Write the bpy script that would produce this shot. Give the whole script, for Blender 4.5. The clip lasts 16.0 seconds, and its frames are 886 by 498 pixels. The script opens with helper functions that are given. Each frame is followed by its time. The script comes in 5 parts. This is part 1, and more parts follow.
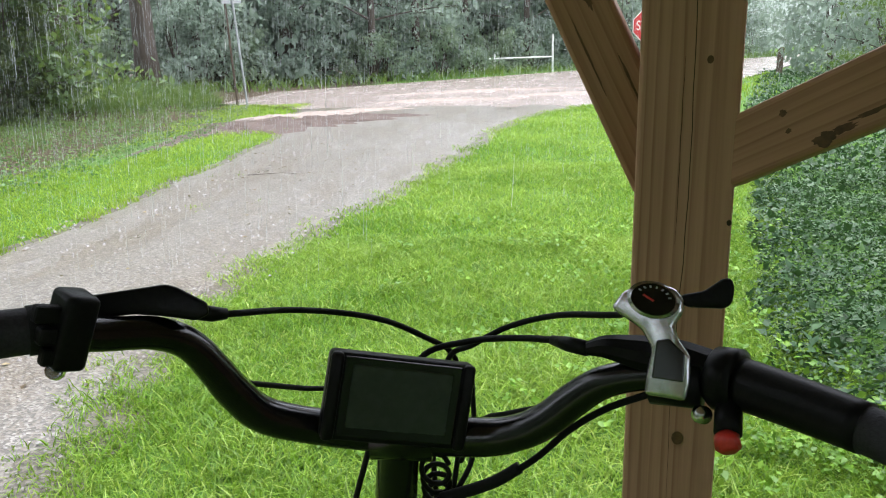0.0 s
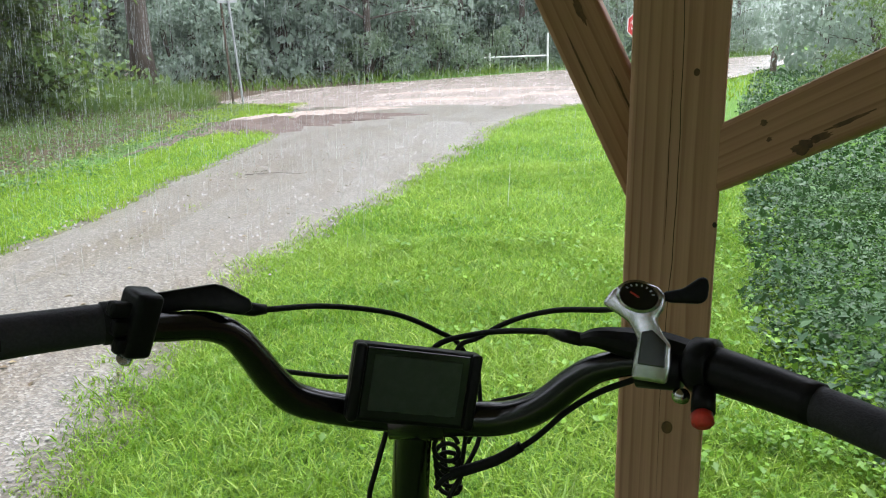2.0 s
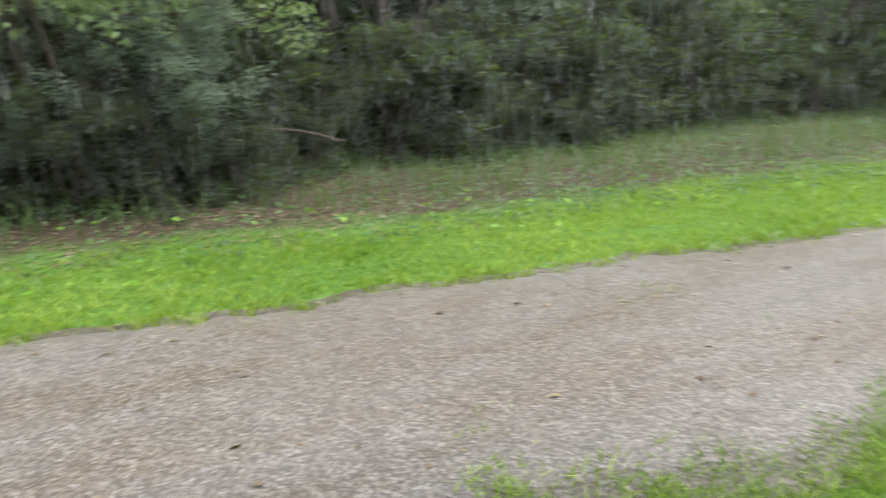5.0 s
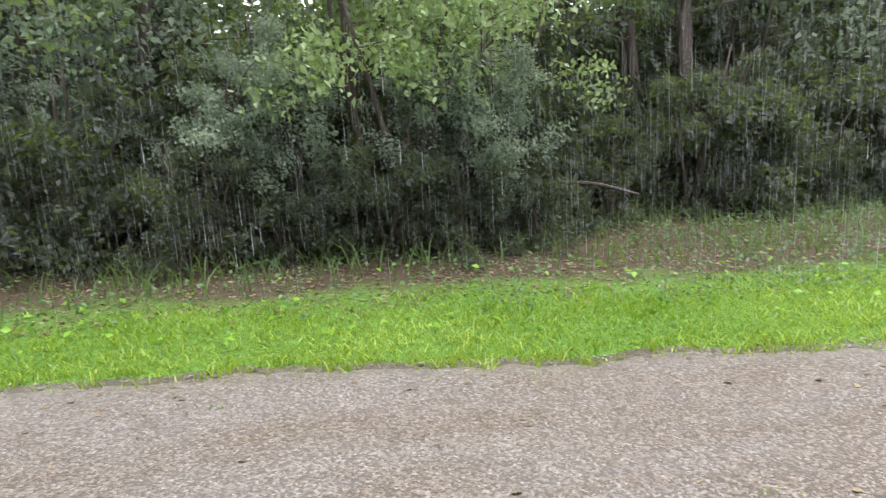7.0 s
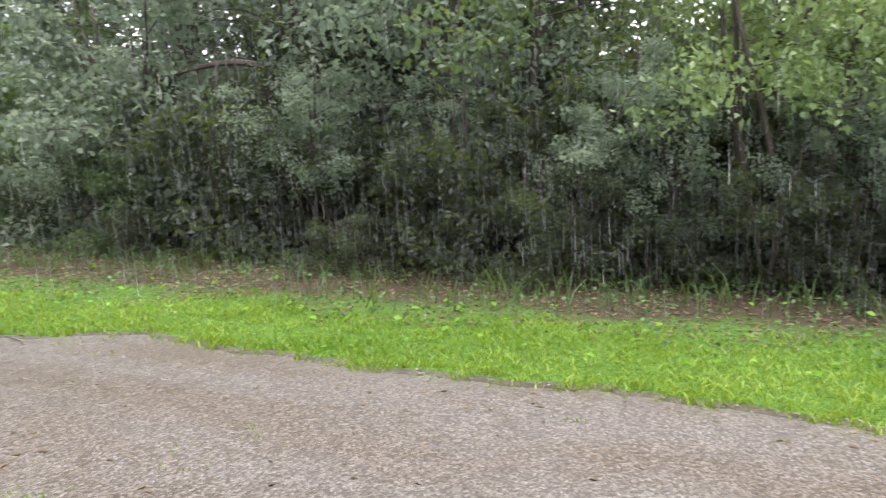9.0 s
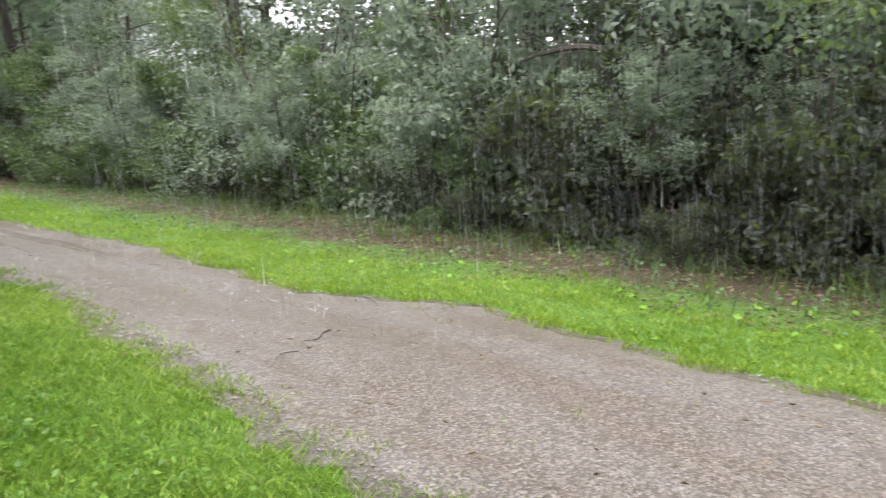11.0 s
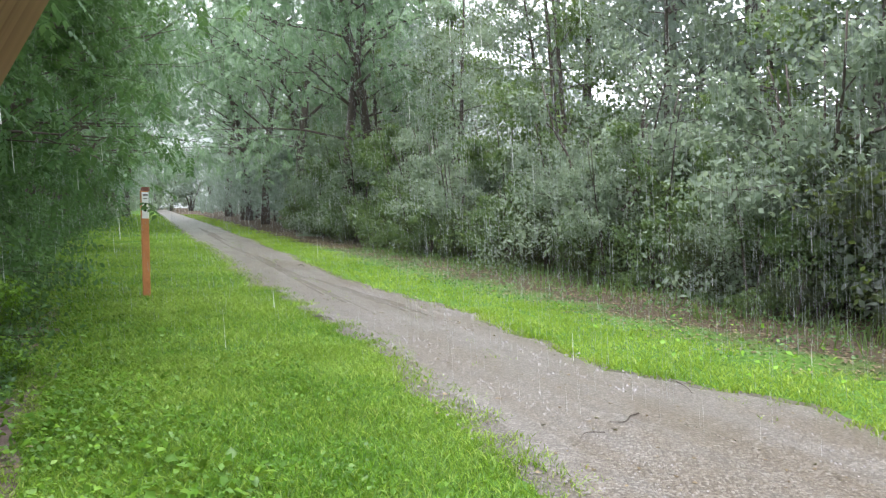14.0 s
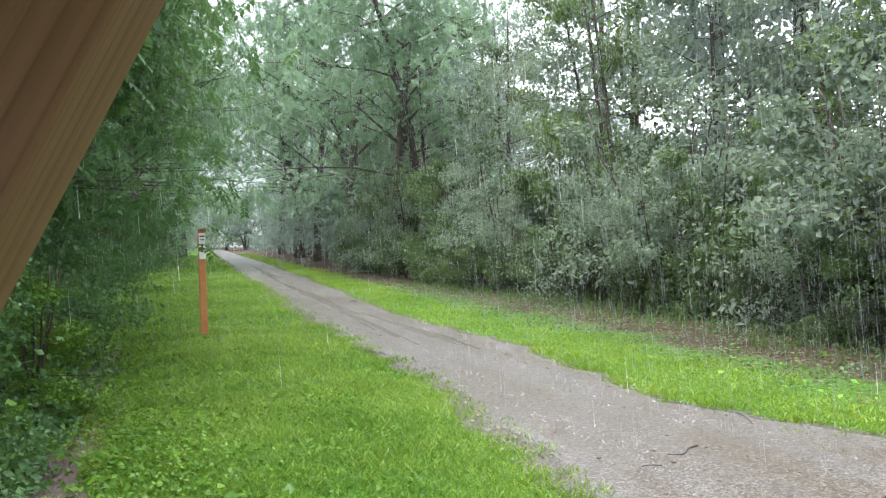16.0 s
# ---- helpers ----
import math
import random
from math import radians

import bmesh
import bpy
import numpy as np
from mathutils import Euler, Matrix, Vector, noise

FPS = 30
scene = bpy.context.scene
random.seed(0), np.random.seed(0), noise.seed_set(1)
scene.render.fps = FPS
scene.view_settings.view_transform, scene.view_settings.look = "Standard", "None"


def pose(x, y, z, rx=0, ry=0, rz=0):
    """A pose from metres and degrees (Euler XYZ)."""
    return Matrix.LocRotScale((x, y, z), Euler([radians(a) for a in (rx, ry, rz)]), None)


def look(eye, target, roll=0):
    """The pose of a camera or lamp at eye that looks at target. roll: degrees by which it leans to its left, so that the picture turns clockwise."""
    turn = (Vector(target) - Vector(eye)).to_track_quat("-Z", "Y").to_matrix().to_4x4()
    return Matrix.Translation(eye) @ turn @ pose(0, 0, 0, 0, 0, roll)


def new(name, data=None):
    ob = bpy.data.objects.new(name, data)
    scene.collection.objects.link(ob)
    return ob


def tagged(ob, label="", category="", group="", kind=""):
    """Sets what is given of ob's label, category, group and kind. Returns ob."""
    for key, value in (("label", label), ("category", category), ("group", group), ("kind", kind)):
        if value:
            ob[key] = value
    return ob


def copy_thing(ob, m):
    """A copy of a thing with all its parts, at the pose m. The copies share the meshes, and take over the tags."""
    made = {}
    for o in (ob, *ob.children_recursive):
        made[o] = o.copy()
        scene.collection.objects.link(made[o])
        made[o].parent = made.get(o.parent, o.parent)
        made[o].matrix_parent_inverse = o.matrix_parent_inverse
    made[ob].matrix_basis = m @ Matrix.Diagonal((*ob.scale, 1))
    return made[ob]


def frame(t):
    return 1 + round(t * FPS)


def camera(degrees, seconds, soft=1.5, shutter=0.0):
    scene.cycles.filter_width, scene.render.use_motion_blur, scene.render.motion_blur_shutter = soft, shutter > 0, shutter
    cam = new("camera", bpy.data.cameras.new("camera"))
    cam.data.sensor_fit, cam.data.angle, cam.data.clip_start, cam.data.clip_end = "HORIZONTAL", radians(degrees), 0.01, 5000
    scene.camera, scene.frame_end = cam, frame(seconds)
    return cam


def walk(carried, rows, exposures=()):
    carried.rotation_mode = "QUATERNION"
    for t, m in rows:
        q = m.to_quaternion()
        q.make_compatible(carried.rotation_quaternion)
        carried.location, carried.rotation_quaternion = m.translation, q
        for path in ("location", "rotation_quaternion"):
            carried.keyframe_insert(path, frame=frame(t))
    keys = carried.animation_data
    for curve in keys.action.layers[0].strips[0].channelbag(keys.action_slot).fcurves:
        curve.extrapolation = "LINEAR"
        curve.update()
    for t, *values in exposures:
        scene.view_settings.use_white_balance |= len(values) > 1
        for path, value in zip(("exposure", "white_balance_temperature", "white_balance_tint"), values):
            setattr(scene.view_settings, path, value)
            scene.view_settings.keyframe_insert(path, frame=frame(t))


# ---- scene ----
cam = camera(59.6, 16.0, 1.1, 0.45)
PATH = [
    (0, (0.003, 0.385, 1.269), (-0.207, 2.309, 0.765), -1.3),
    (0.5, (-0.003, 0.37, 1.27), (-0.198, 2.295, 0.763), -1.3),
    (1, (-0.002, 0.357, 1.275), (-0.194, 2.282, 0.765), -1.3),
    (1.5, (-0.002, 0.339, 1.282), (-0.194, 2.264, 0.772), -1.2),
    (2, (-0.002, 0.315, 1.291), (-0.2, 2.239, 0.783), -1.3),
    (2.5, (0.0, 0.303, 1.296), (-0.216, 2.228, 0.798), -1.4),
    (3, (-0.019, 0.278, 1.297), (-0.461, 2.167, 0.813), -2.5),
    (3.5, (-0.03, 0.257, 1.297), (-0.811, 2.038, 0.831), -3.1),
    (4, (-0.057, 0.246, 1.283), (-1.199, 1.82, 0.815), -2.2),
    (4.5, (-0.07, 0.229, 1.276), (-1.529, 1.51, 0.797), -1.2),
    (5, (-0.083, 0.208, 1.262), (-1.8, 1.106, 0.769), -0.6),
    (5.2, (-0.087, 0.203, 1.258), (-1.879, 0.939, 0.763), -0.4),
    (7.3, (0.037, 0.184, 1.372), (-1.929, 0.303, 1.021), -2.6),
    (7.5, (0.033, 0.183, 1.372), (-1.937, 0.222, 1.031), -2.8),
    (8, (0.009, 0.159, 1.367), (-1.949, -0.099, 1.05), -2.0),
    (8.5, (0.012, 0.136, 1.365), (-1.894, -0.387, 1.063), -1.3),
    (9, (0.001, 0.128, 1.358), (-1.851, -0.569, 1.067), -0.9),
    (9.5, (-0.009, 0.113, 1.345), (-1.774, -0.782, 1.053), -0.8),
    (10, (-0.016, 0.078, 1.33), (-1.658, -1.027, 1.042), -0.8),
    (10.2, (-0.025, 0.065, 1.327), (-1.629, -1.093, 1.035), -0.6),
    (12.3, (-0.089, -0.053, 1.306), (-1.091, -1.764, 1.046), -1.2),
    (12.5, (-0.085, -0.057, 1.307), (-1.038, -1.799, 1.066), -1.1),
    (13, (-0.087, -0.06, 1.297), (-0.974, -1.841, 1.094), -0.8),
    (13.5, (-0.088, -0.064, 1.299), (-0.933, -1.869, 1.128), -0.1),
    (14, (-0.089, -0.077, 1.31), (-0.86, -1.919, 1.192), 0.4),
    (14.5, (-0.101, -0.069, 1.307), (-0.841, -1.926, 1.223), 0.6),
    (15, (-0.095, -0.063, 1.31), (-0.812, -1.928, 1.245), 0.6),
    (15.5, (-0.088, -0.046, 1.312), (-0.783, -1.921, 1.263), 0.4),
    (16, (-0.08, -0.039, 1.319), (-0.731, -1.93, 1.287), -1.2),
]
walk(cam, [(t, look(eye, target, roll)) for t, eye, target, roll in PATH], exposures=((0, 2.25, 6130, 13), (3.0, 2.22, 6080, 12), (4.4, 1.98, 6300, 13), (7.3, 2.16, 6350, 19), (10.2, 2.12, 6420, 21), (12.3, 2.18, 6300, 18), (16, 2.25, 6020, 15)))

# ---- light: heavy overcast, rain ----
world = bpy.data.worlds.new("overcast_sky")
scene.world = world
world.use_nodes = True
wn, wl = world.node_tree.nodes, world.node_tree.links
sky = wn.new("ShaderNodeTexSky")
sky.sky_type = "NISHITA"
sky.sun_disc = False
sky.sun_elevation, sky.sun_rotation = radians(84), radians(40)
sky.air_density, sky.dust_density = 1.0, 1.0
grey = wn.new("ShaderNodeHueSaturation")
grey.inputs["Saturation"].default_value = 0.12
wl.new(sky.outputs[0], grey.inputs["Color"])
wl.new(grey.outputs[0], wn["Background"].inputs["Color"])
wn["Background"].inputs["Strength"].default_value = 0.15
sun = new("sun", bpy.data.lights.new("sun", "SUN"))
sun.data.energy, sun.data.angle, sun.data.color = 1.2, radians(40), (1.0, 0.97, 0.92)
sun.matrix_world = look((2, 2.4, 30), (0, 0, 0))


# ---- materials ----
def links_of(name):
    m = bpy.data.materials.new(name)
    m.use_nodes = True
    nt = m.node_tree
    return m, nt.nodes, nt.links, nt.nodes["Principled BSDF"]


def ramp_between(nodes, links, fac, stops):
    r = nodes.new("ShaderNodeValToRGB")
    while len(r.color_ramp.elements) < len(stops):
        r.color_ramp.elements.new(0.5)
    for e, (p, c) in zip(r.color_ramp.elements, stops):
        e.position, e.color = p, (*c, 1)
    links.new(fac, r.inputs["Fac"])
    return r.outputs["Color"]


def noise_node(nodes, links, scale, detail=4.0, rough=0.6, stretch=None, coord="Object"):
    tc = nodes.new("ShaderNodeTexCoord")
    n = nodes.new("ShaderNodeTexNoise")
    n.inputs["Scale"].default_value, n.inputs["Detail"].default_value, n.inputs["Roughness"].default_value = scale, detail, rough
    if stretch:
        mp = nodes.new("ShaderNodeMapping")
        mp.inputs["Scale"].default_value = stretch
        links.new(tc.outputs[coord], mp.inputs["Vector"])
        links.new(mp.outputs["Vector"], n.inputs["Vector"])
    else:
        links.new(tc.outputs[coord], n.inputs["Vector"])
    return n.outputs["Fac"]


def mix_color(nodes, links, fac, a, b, mode="MIX"):
    mx = nodes.new("ShaderNodeMix")
    mx.data_type, mx.blend_type = "RGBA", mode
    for v, k in ((fac, 0), (a, 6), (b, 7)):
        if isinstance(v, (int, float)):
            mx.inputs[k].default_value = v
        elif isinstance(v, tuple):
            mx.inputs[k].default_value = (*v, 1)
        else:
            links.new(v, mx.inputs[k])
    return mx.outputs[2]


def add_bump(nodes, links, bsdf, height, strength, distance):
    b = nodes.new("ShaderNodeBump")
    b.inputs["Strength"].default_value, b.inputs["Distance"].default_value = strength, distance
    links.new(height, b.inputs["Height"])
    links.new(b.outputs["Normal"], bsdf.inputs["Normal"])


def plain_material(name, c1, c2, rough=0.5, metal=0.0, scale=8.0, fine=120.0, bump=0.15, stretch=None, spec=0.5):
    """Two colours blended by coarse and fine noise, with a fine relief."""
    m, n, l, b = links_of(name)
    coarse, grain = noise_node(n, l, scale, stretch=stretch), noise_node(n, l, fine, 2.0, stretch=stretch)
    c = ramp_between(n, l, coarse, [(0.3, c1), (0.7, c2)])
    c = mix_color(n, l, 0.35, c, ramp_between(n, l, grain, [(0.3, tuple(v * 0.6 for v in c1)), (0.7, tuple(min(1, v * 1.3) for v in c2))]))
    l.new(c, b.inputs["Base Color"])
    b.inputs["Roughness"].default_value, b.inputs["Metallic"].default_value = rough, metal
    b.inputs["Specular IOR Level"].default_value = spec
    if bump:
        add_bump(n, l, b, grain, bump, 0.003)
    return m


def leaf_material(name, stops, rough=0.4, through_light=0.35, glow=(0.35, 0.5, 0.06)):
    """Leaves: each with its own green, a little light coming through, wet gloss."""
    m, n, l, b = links_of(name)
    geo = n.new("ShaderNodeNewGeometry")
    patch = noise_node(n, l, 0.55, 3.0)
    c = ramp_between(n, l, geo.outputs["Random Per Island"], stops)
    c = mix_color(n, l, 0.35, c, ramp_between(n, l, patch, [(0.35, stops[0][1]), (0.65, stops[-1][1])]))
    l.new(c, b.inputs["Base Color"])
    b.inputs["Roughness"].default_value = rough
    b.inputs["Specular IOR Level"].default_value = 0.3
    t = n.new("ShaderNodeBsdfTranslucent")
    l.new(mix_color(n, l, 0.5, c, glow, "MIX"), t.inputs["Color"])
    mx = n.new("ShaderNodeMixShader")
    mx.inputs[0].default_value = through_light
    l.new(b.outputs[0], mx.inputs[1])
    l.new(t.outputs[0], mx.inputs[2])
    l.new(mx.outputs[0], n["Material Output"].inputs["Surface"])
    return m


def ground_material():
    m, n, l, b = links_of("turf_soil")
    tc = n.new("ShaderNodeTexCoord")
    sep = n.new("ShaderNodeSeparateXYZ")
    l.new(tc.outputs["Object"], sep.inputs[0])
    big, fine = noise_node(n, l, 1.3), noise_node(n, l, 40.0, 5.0)
    turf = ramp_between(n, l, fine, [(0.3, (0.03, 0.06, 0.012)), (0.55, (0.08, 0.17, 0.025)), (0.75, (0.13, 0.2, 0.04))])
    litter = ramp_between(n, l, fine, [(0.3, (0.022, 0.018, 0.013)), (0.5, (0.058, 0.046, 0.03)), (0.72, (0.11, 0.082, 0.05))])
    # leaf mould under the wood's edge on the far side of the trail
    edge = n.new("ShaderNodeMath")
    edge.operation = "MULTIPLY_ADD"
    l.new(big, edge.inputs[0])
    edge.inputs[1].default_value = 2.2
    l.new(sep.outputs["X"], edge.inputs[2])
    mr = n.new("ShaderNodeMapRange")
    mr.inputs["From Min"].default_value, mr.inputs["From Max"].default_value = -4.9, -4.2
    l.new(edge.outputs[0], mr.inputs["Value"])
    l.new(mix_color(n, l, mr.outputs[0], litter, turf), b.inputs["Base Color"])
    b.inputs["Roughness"].default_value = 0.85
    b.inputs["Specular IOR Level"].default_value = 0.15
    add_bump(n, l, b, fine, 0.8, 0.02)
    return m


def gravel_material(name, pale, brown, dark, rough=0.6):
    """Fine limestone gravel, wet, with brown muddy stretches along the wheel tracks."""
    m, n, l, b = links_of(name)
    tc = n.new("ShaderNodeTexCoord")
    v = n.new("ShaderNodeTexVoronoi")
    v.inputs["Scale"].default_value = 85.0
    l.new(tc.outputs["Object"], v.inputs["Vector"])
    stone = n.new("ShaderNodeSeparateColor")
    l.new(v.outputs["Color"], stone.inputs[0])
    mud = noise_node(n, l, 1.0, 6.0, 0.7, stretch=(1.5, 0.4, 1))
    grit = noise_node(n, l, 70.0, 6.0, 0.75)
    blot = noise_node(n, l, 6.0, 4.0, 0.7)
    base = ramp_between(n, l, mud, [(0.45, pale), (0.57, brown)])
    base = mix_color(n, l, 0.62, base, ramp_between(n, l, stone.outputs[0], [(0.0, tuple(c * 0.6 for c in dark)), (0.35, dark), (0.6, brown), (0.85, pale), (1.0, tuple(min(1, c * 1.7) for c in pale))]))
    base = mix_color(n, l, 0.55, base, ramp_between(n, l, grit, [(0.32, tuple(c * 0.45 for c in brown)), (0.6, tuple(min(1, c * 1.3) for c in pale))]), "OVERLAY")
    base = mix_color(n, l, ramp_between(n, l, blot, [(0.55, (0, 0, 0)), (0.75, (0.5, 0.5, 0.5))]), base, dark)
    l.new(base, b.inputs["Base Color"])
    l.new(ramp_between(n, l, mud, [(0.35, (rough,) * 3), (0.7, (rough * 0.6,) * 3)]), b.inputs["Roughness"])
    add_bump(n, l, b, v.outputs["Distance"], 0.35, 0.005)
    b.inputs["Specular IOR Level"].default_value = 0.35
    return m


def timber_material(name, pale, dark):
    """Planed pine: growth rings cut lengthwise along local z, fine streaks, a few weather stains."""
    m, n, l, b = links_of(name)
    tc = n.new("ShaderNodeTexCoord")
    mp = n.new("ShaderNodeMapping")
    mp.inputs["Scale"].default_value = (1, 1, 0.045)
    mp.inputs["Location"].default_value = (0.09, 0.05, 0.0)
    l.new(tc.outputs["Object"], mp.inputs["Vector"])
    w = n.new("ShaderNodeTexWave")
    w.wave_type, w.rings_direction, w.wave_profile = "RINGS", "Z", "SAW"
    w.inputs["Scale"].default_value, w.inputs["Distortion"].default_value = 26.0, 2.6
    w.inputs["Detail"].default_value, w.inputs["Detail Scale"].default_value = 2.0, 1.6
    l.new(mp.outputs[0], w.inputs["Vector"])
    streak = noise_node(n, l, 150.0, 4.0, 0.6, stretch=(1, 1, 0.02))
    stain = noise_node(n, l, 4.0, 5.0, 0.65, stretch=(1, 1, 0.4))
    c = ramp_between(n, l, w.outputs["Fac"], [(0.0, pale), (0.6, tuple(0.75 * p + 0.25 * d for p, d in zip(pale, dark))), (0.9, dark), (1.0, pale)])
    c = mix_color(n, l, 0.3, c, ramp_between(n, l, streak, [(0.35, dark), (0.62, tuple(min(1, v * 1.12) for v in pale))]))
    c = mix_color(n, l, ramp_between(n, l, stain, [(0.55, (0, 0, 0)), (0.70, (0.6, 0.6, 0.6))]), c, tuple(v * 0.55 for v in dark))
    l.new(c, b.inputs["Base Color"])
    b.inputs["Roughness"].default_value = 0.65
    add_bump(n, l, b, streak, 0.3, 0.0015)
    return m


def rain_material():
    m, n, l, b = links_of("falling_water")
    b.inputs["Base Color"].default_value, b.inputs["Roughness"].default_value = (0.48, 0.51, 0.52, 1), 0.3
    t = n.new("ShaderNodeBsdfTranslucent")
    t.inputs["Color"].default_value = (0.50, 0.53, 0.55, 1)
    mx = n.new("ShaderNodeMixShader")
    mx.inputs[0].default_value = 0.5
    l.new(b.outputs[0], mx.inputs[1])
    l.new(t.outputs[0], mx.inputs[2])
    l.new(mx.outputs[0], n["Material Output"].inputs["Surface"])
    return m


M_GROUND = ground_material()
M_TRAIL = gravel_material("limestone_gravel", (0.248, 0.240, 0.222), (0.21, 0.18, 0.143), (0.08, 0.07, 0.062), 0.42)
M_APRON = gravel_material("shoulder_earth", (0.19, 0.18, 0.16), (0.145, 0.122, 0.088), (0.065, 0.06, 0.04), 0.6)
M_ROAD = gravel_material("wet_sandy_road", (0.37, 0.335, 0.325), (0.33, 0.285, 0.26), (0.23, 0.20, 0.175), 0.3)
M_MULCH = plain_material("washed_mud", (0.045, 0.031, 0.026), (0.10, 0.073, 0.06), 0.85, scale=6, fine=60, bump=0.8)
M_SAND = plain_material("sand_ridge", (0.19, 0.15, 0.125), (0.27, 0.22, 0.19), 0.6, scale=6, fine=90, bump=0.5)
M_GRASS = leaf_material("lawn_blades", [(0.0, (0.04, 0.12, 0.006)), (0.45, (0.145, 0.28, 0.006)), (0.85, (0.27, 0.41, 0.016)), (1.0, (0.40, 0.50, 0.11))], 0.35, 0.45)
M_LAWN = leaf_material("soft_lawn_blades", [(0.0, (0.018, 0.07, 0.003)), (0.42, (0.075, 0.225, 0.006)), (0.8, (0.21, 0.41, 0.016)), (1.0, (0.46, 0.56, 0.14))], 0.42, 0.42)
M_TALLGRASS = leaf_material("tall_grass_blades", [(0.0, (0.04, 0.08, 0.025)), (1.0, (0.11, 0.175, 0.06))], 0.45, 0.35)
M_CLOVER = leaf_material("broadleaf_weed", [(0.0, (0.08, 0.22, 0.015)), (1.0, (0.22, 0.42, 0.04))], 0.4, 0.35)
M_IVY = leaf_material("periwinkle_leaf", [(0.0, (0.010, 0.034, 0.013)), (0.8, (0.027, 0.072, 0.026)), (1.0, (0.07, 0.145, 0.035))], 0.42, 0.15, (0.1, 0.2, 0.05))
M_LEAF = leaf_material("wood_edge_leaf", [(0.0, (0.05, 0.09, 0.05)), (0.7, (0.085, 0.14, 0.068)), (1.0, (0.14, 0.205, 0.095))], 0.42, 0.35)
# green darkened to put the wood's inner shade into the leaves
M_LEAF_DARK = leaf_material("shade_dark_leaf", [(0.0, (0.027, 0.034, 0.031)), (0.75, (0.038, 0.049, 0.042)), (1.0, (0.06, 0.076, 0.06))], 0.65, 0.3)
M_HEDGE = leaf_material("hedge_leaf", [(0.0, (0.04, 0.10, 0.036)), (0.7, (0.075, 0.165, 0.055)), (1.0, (0.15, 0.26, 0.085))], 0.45, 0.36, (0.20, 0.34, 0.10))
# weed green, kept dark to paint some shade over the lawn by the hedge
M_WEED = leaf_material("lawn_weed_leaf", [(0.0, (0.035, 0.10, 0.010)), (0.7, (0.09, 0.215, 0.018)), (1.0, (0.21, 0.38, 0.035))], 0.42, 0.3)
# three greens paled and greyed beyond the leaf's own colour to paint rain haze
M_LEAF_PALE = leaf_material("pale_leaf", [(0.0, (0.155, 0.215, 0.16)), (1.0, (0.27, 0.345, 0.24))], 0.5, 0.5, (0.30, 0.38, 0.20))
M_LEAF_FAR = leaf_material("far_haze_leaf", [(0.0, (0.18, 0.24, 0.195)), (1.0, (0.27, 0.34, 0.275))], 0.5, 0.5, (0.30, 0.37, 0.28))
M_LEAF_MIST = leaf_material("mist_tint_leaf", [(0.0, (0.115, 0.20, 0.115)), (1.0, (0.215, 0.325, 0.19))], 0.5, 0.5, (0.26, 0.38, 0.20))
M_LEAF_LIME = leaf_material("lime_leaf", [(0.0, (0.16, 0.25, 0.10)), (1.0, (0.32, 0.42, 0.21))], 0.4, 0.4)
M_LITTER = leaf_material("fallen_leaf", [(0.0, (0.06, 0.04, 0.027)), (0.7, (0.15, 0.105, 0.065)), (1.0, (0.27, 0.22, 0.13))], 0.5, 0.1)
M_BARK = plain_material("wet_bark", (0.035, 0.028, 0.022), (0.09, 0.07, 0.055), 0.7, scale=5, fine=60, bump=0.8, stretch=(1, 1, 0.3))
M_TIMBER = timber_material("pine_timber", (0.50, 0.292, 0.185), (0.315, 0.155, 0.095))
M_TIMBER_B = timber_material("brace_timber", (0.42, 0.228, 0.128), (0.25, 0.12, 0.064))
M_CRACK = plain_material("timber_check", (0.02, 0.012, 0.008), (0.05, 0.03, 0.02), 0.9)
M_KNOT = plain_material("timber_knot", (0.06, 0.028, 0.012), (0.14, 0.07, 0.03), 0.6, scale=40)
M_ROOF = plain_material("roof_boards", (0.26, 0.16, 0.09), (0.36, 0.24, 0.14), 0.7, scale=4, fine=40, stretch=(1, 0.1, 1))
M_BLACK = plain_material("black_gloss_paint", (0.003, 0.003, 0.0035), (0.006, 0.006, 0.0065), 0.2, scale=20, bump=0.03)
M_PLASTIC = plain_material("black_plastic", (0.004, 0.004, 0.0045), (0.008, 0.008, 0.0085), 0.42, scale=30, fine=300, bump=0.06, spec=0.12)
M_RUBBER = plain_material("black_rubber", (0.004, 0.004, 0.0045), (0.009, 0.009, 0.0095), 0.6, scale=30, fine=500, bump=0.15, spec=0.15)
M_GREYRUB = plain_material("grey_rubber", (0.018, 0.0175, 0.022), (0.032, 0.031, 0.038), 0.6, scale=30, fine=500, bump=0.15, spec=0.2)
M_SILVER = plain_material("silver_shifter", (0.45, 0.45, 0.46), (0.62, 0.62, 0.63), 0.27, 0.95, scale=20, fine=300, bump=0.03)
M_STEEL = plain_material("steel", (0.5, 0.5, 0.5), (0.6, 0.6, 0.6), 0.25, 1.0, bump=0.05)
M_SCREEN = plain_material("dark_screen", (0.028, 0.034, 0.030), (0.034, 0.04, 0.036), 0.15, scale=3, bump=0.0)
M_BEZEL = plain_material("bezel_glass", (0.006, 0.006, 0.007), (0.009, 0.009, 0.01), 0.12, scale=3, bump=0.0)
M_RED = plain_material("red_button", (0.42, 0.02, 0.015), (0.55, 0.035, 0.025), 0.4, scale=60, bump=0.05)
M_SIGNRED = plain_material("sign_red", (0.45, 0.025, 0.03), (0.52, 0.04, 0.04), 0.4, scale=6, bump=0.0)
M_WHITE = plain_material("white_paint", (0.72, 0.72, 0.70), (0.82, 0.82, 0.80), 0.5, scale=10, bump=0.05)
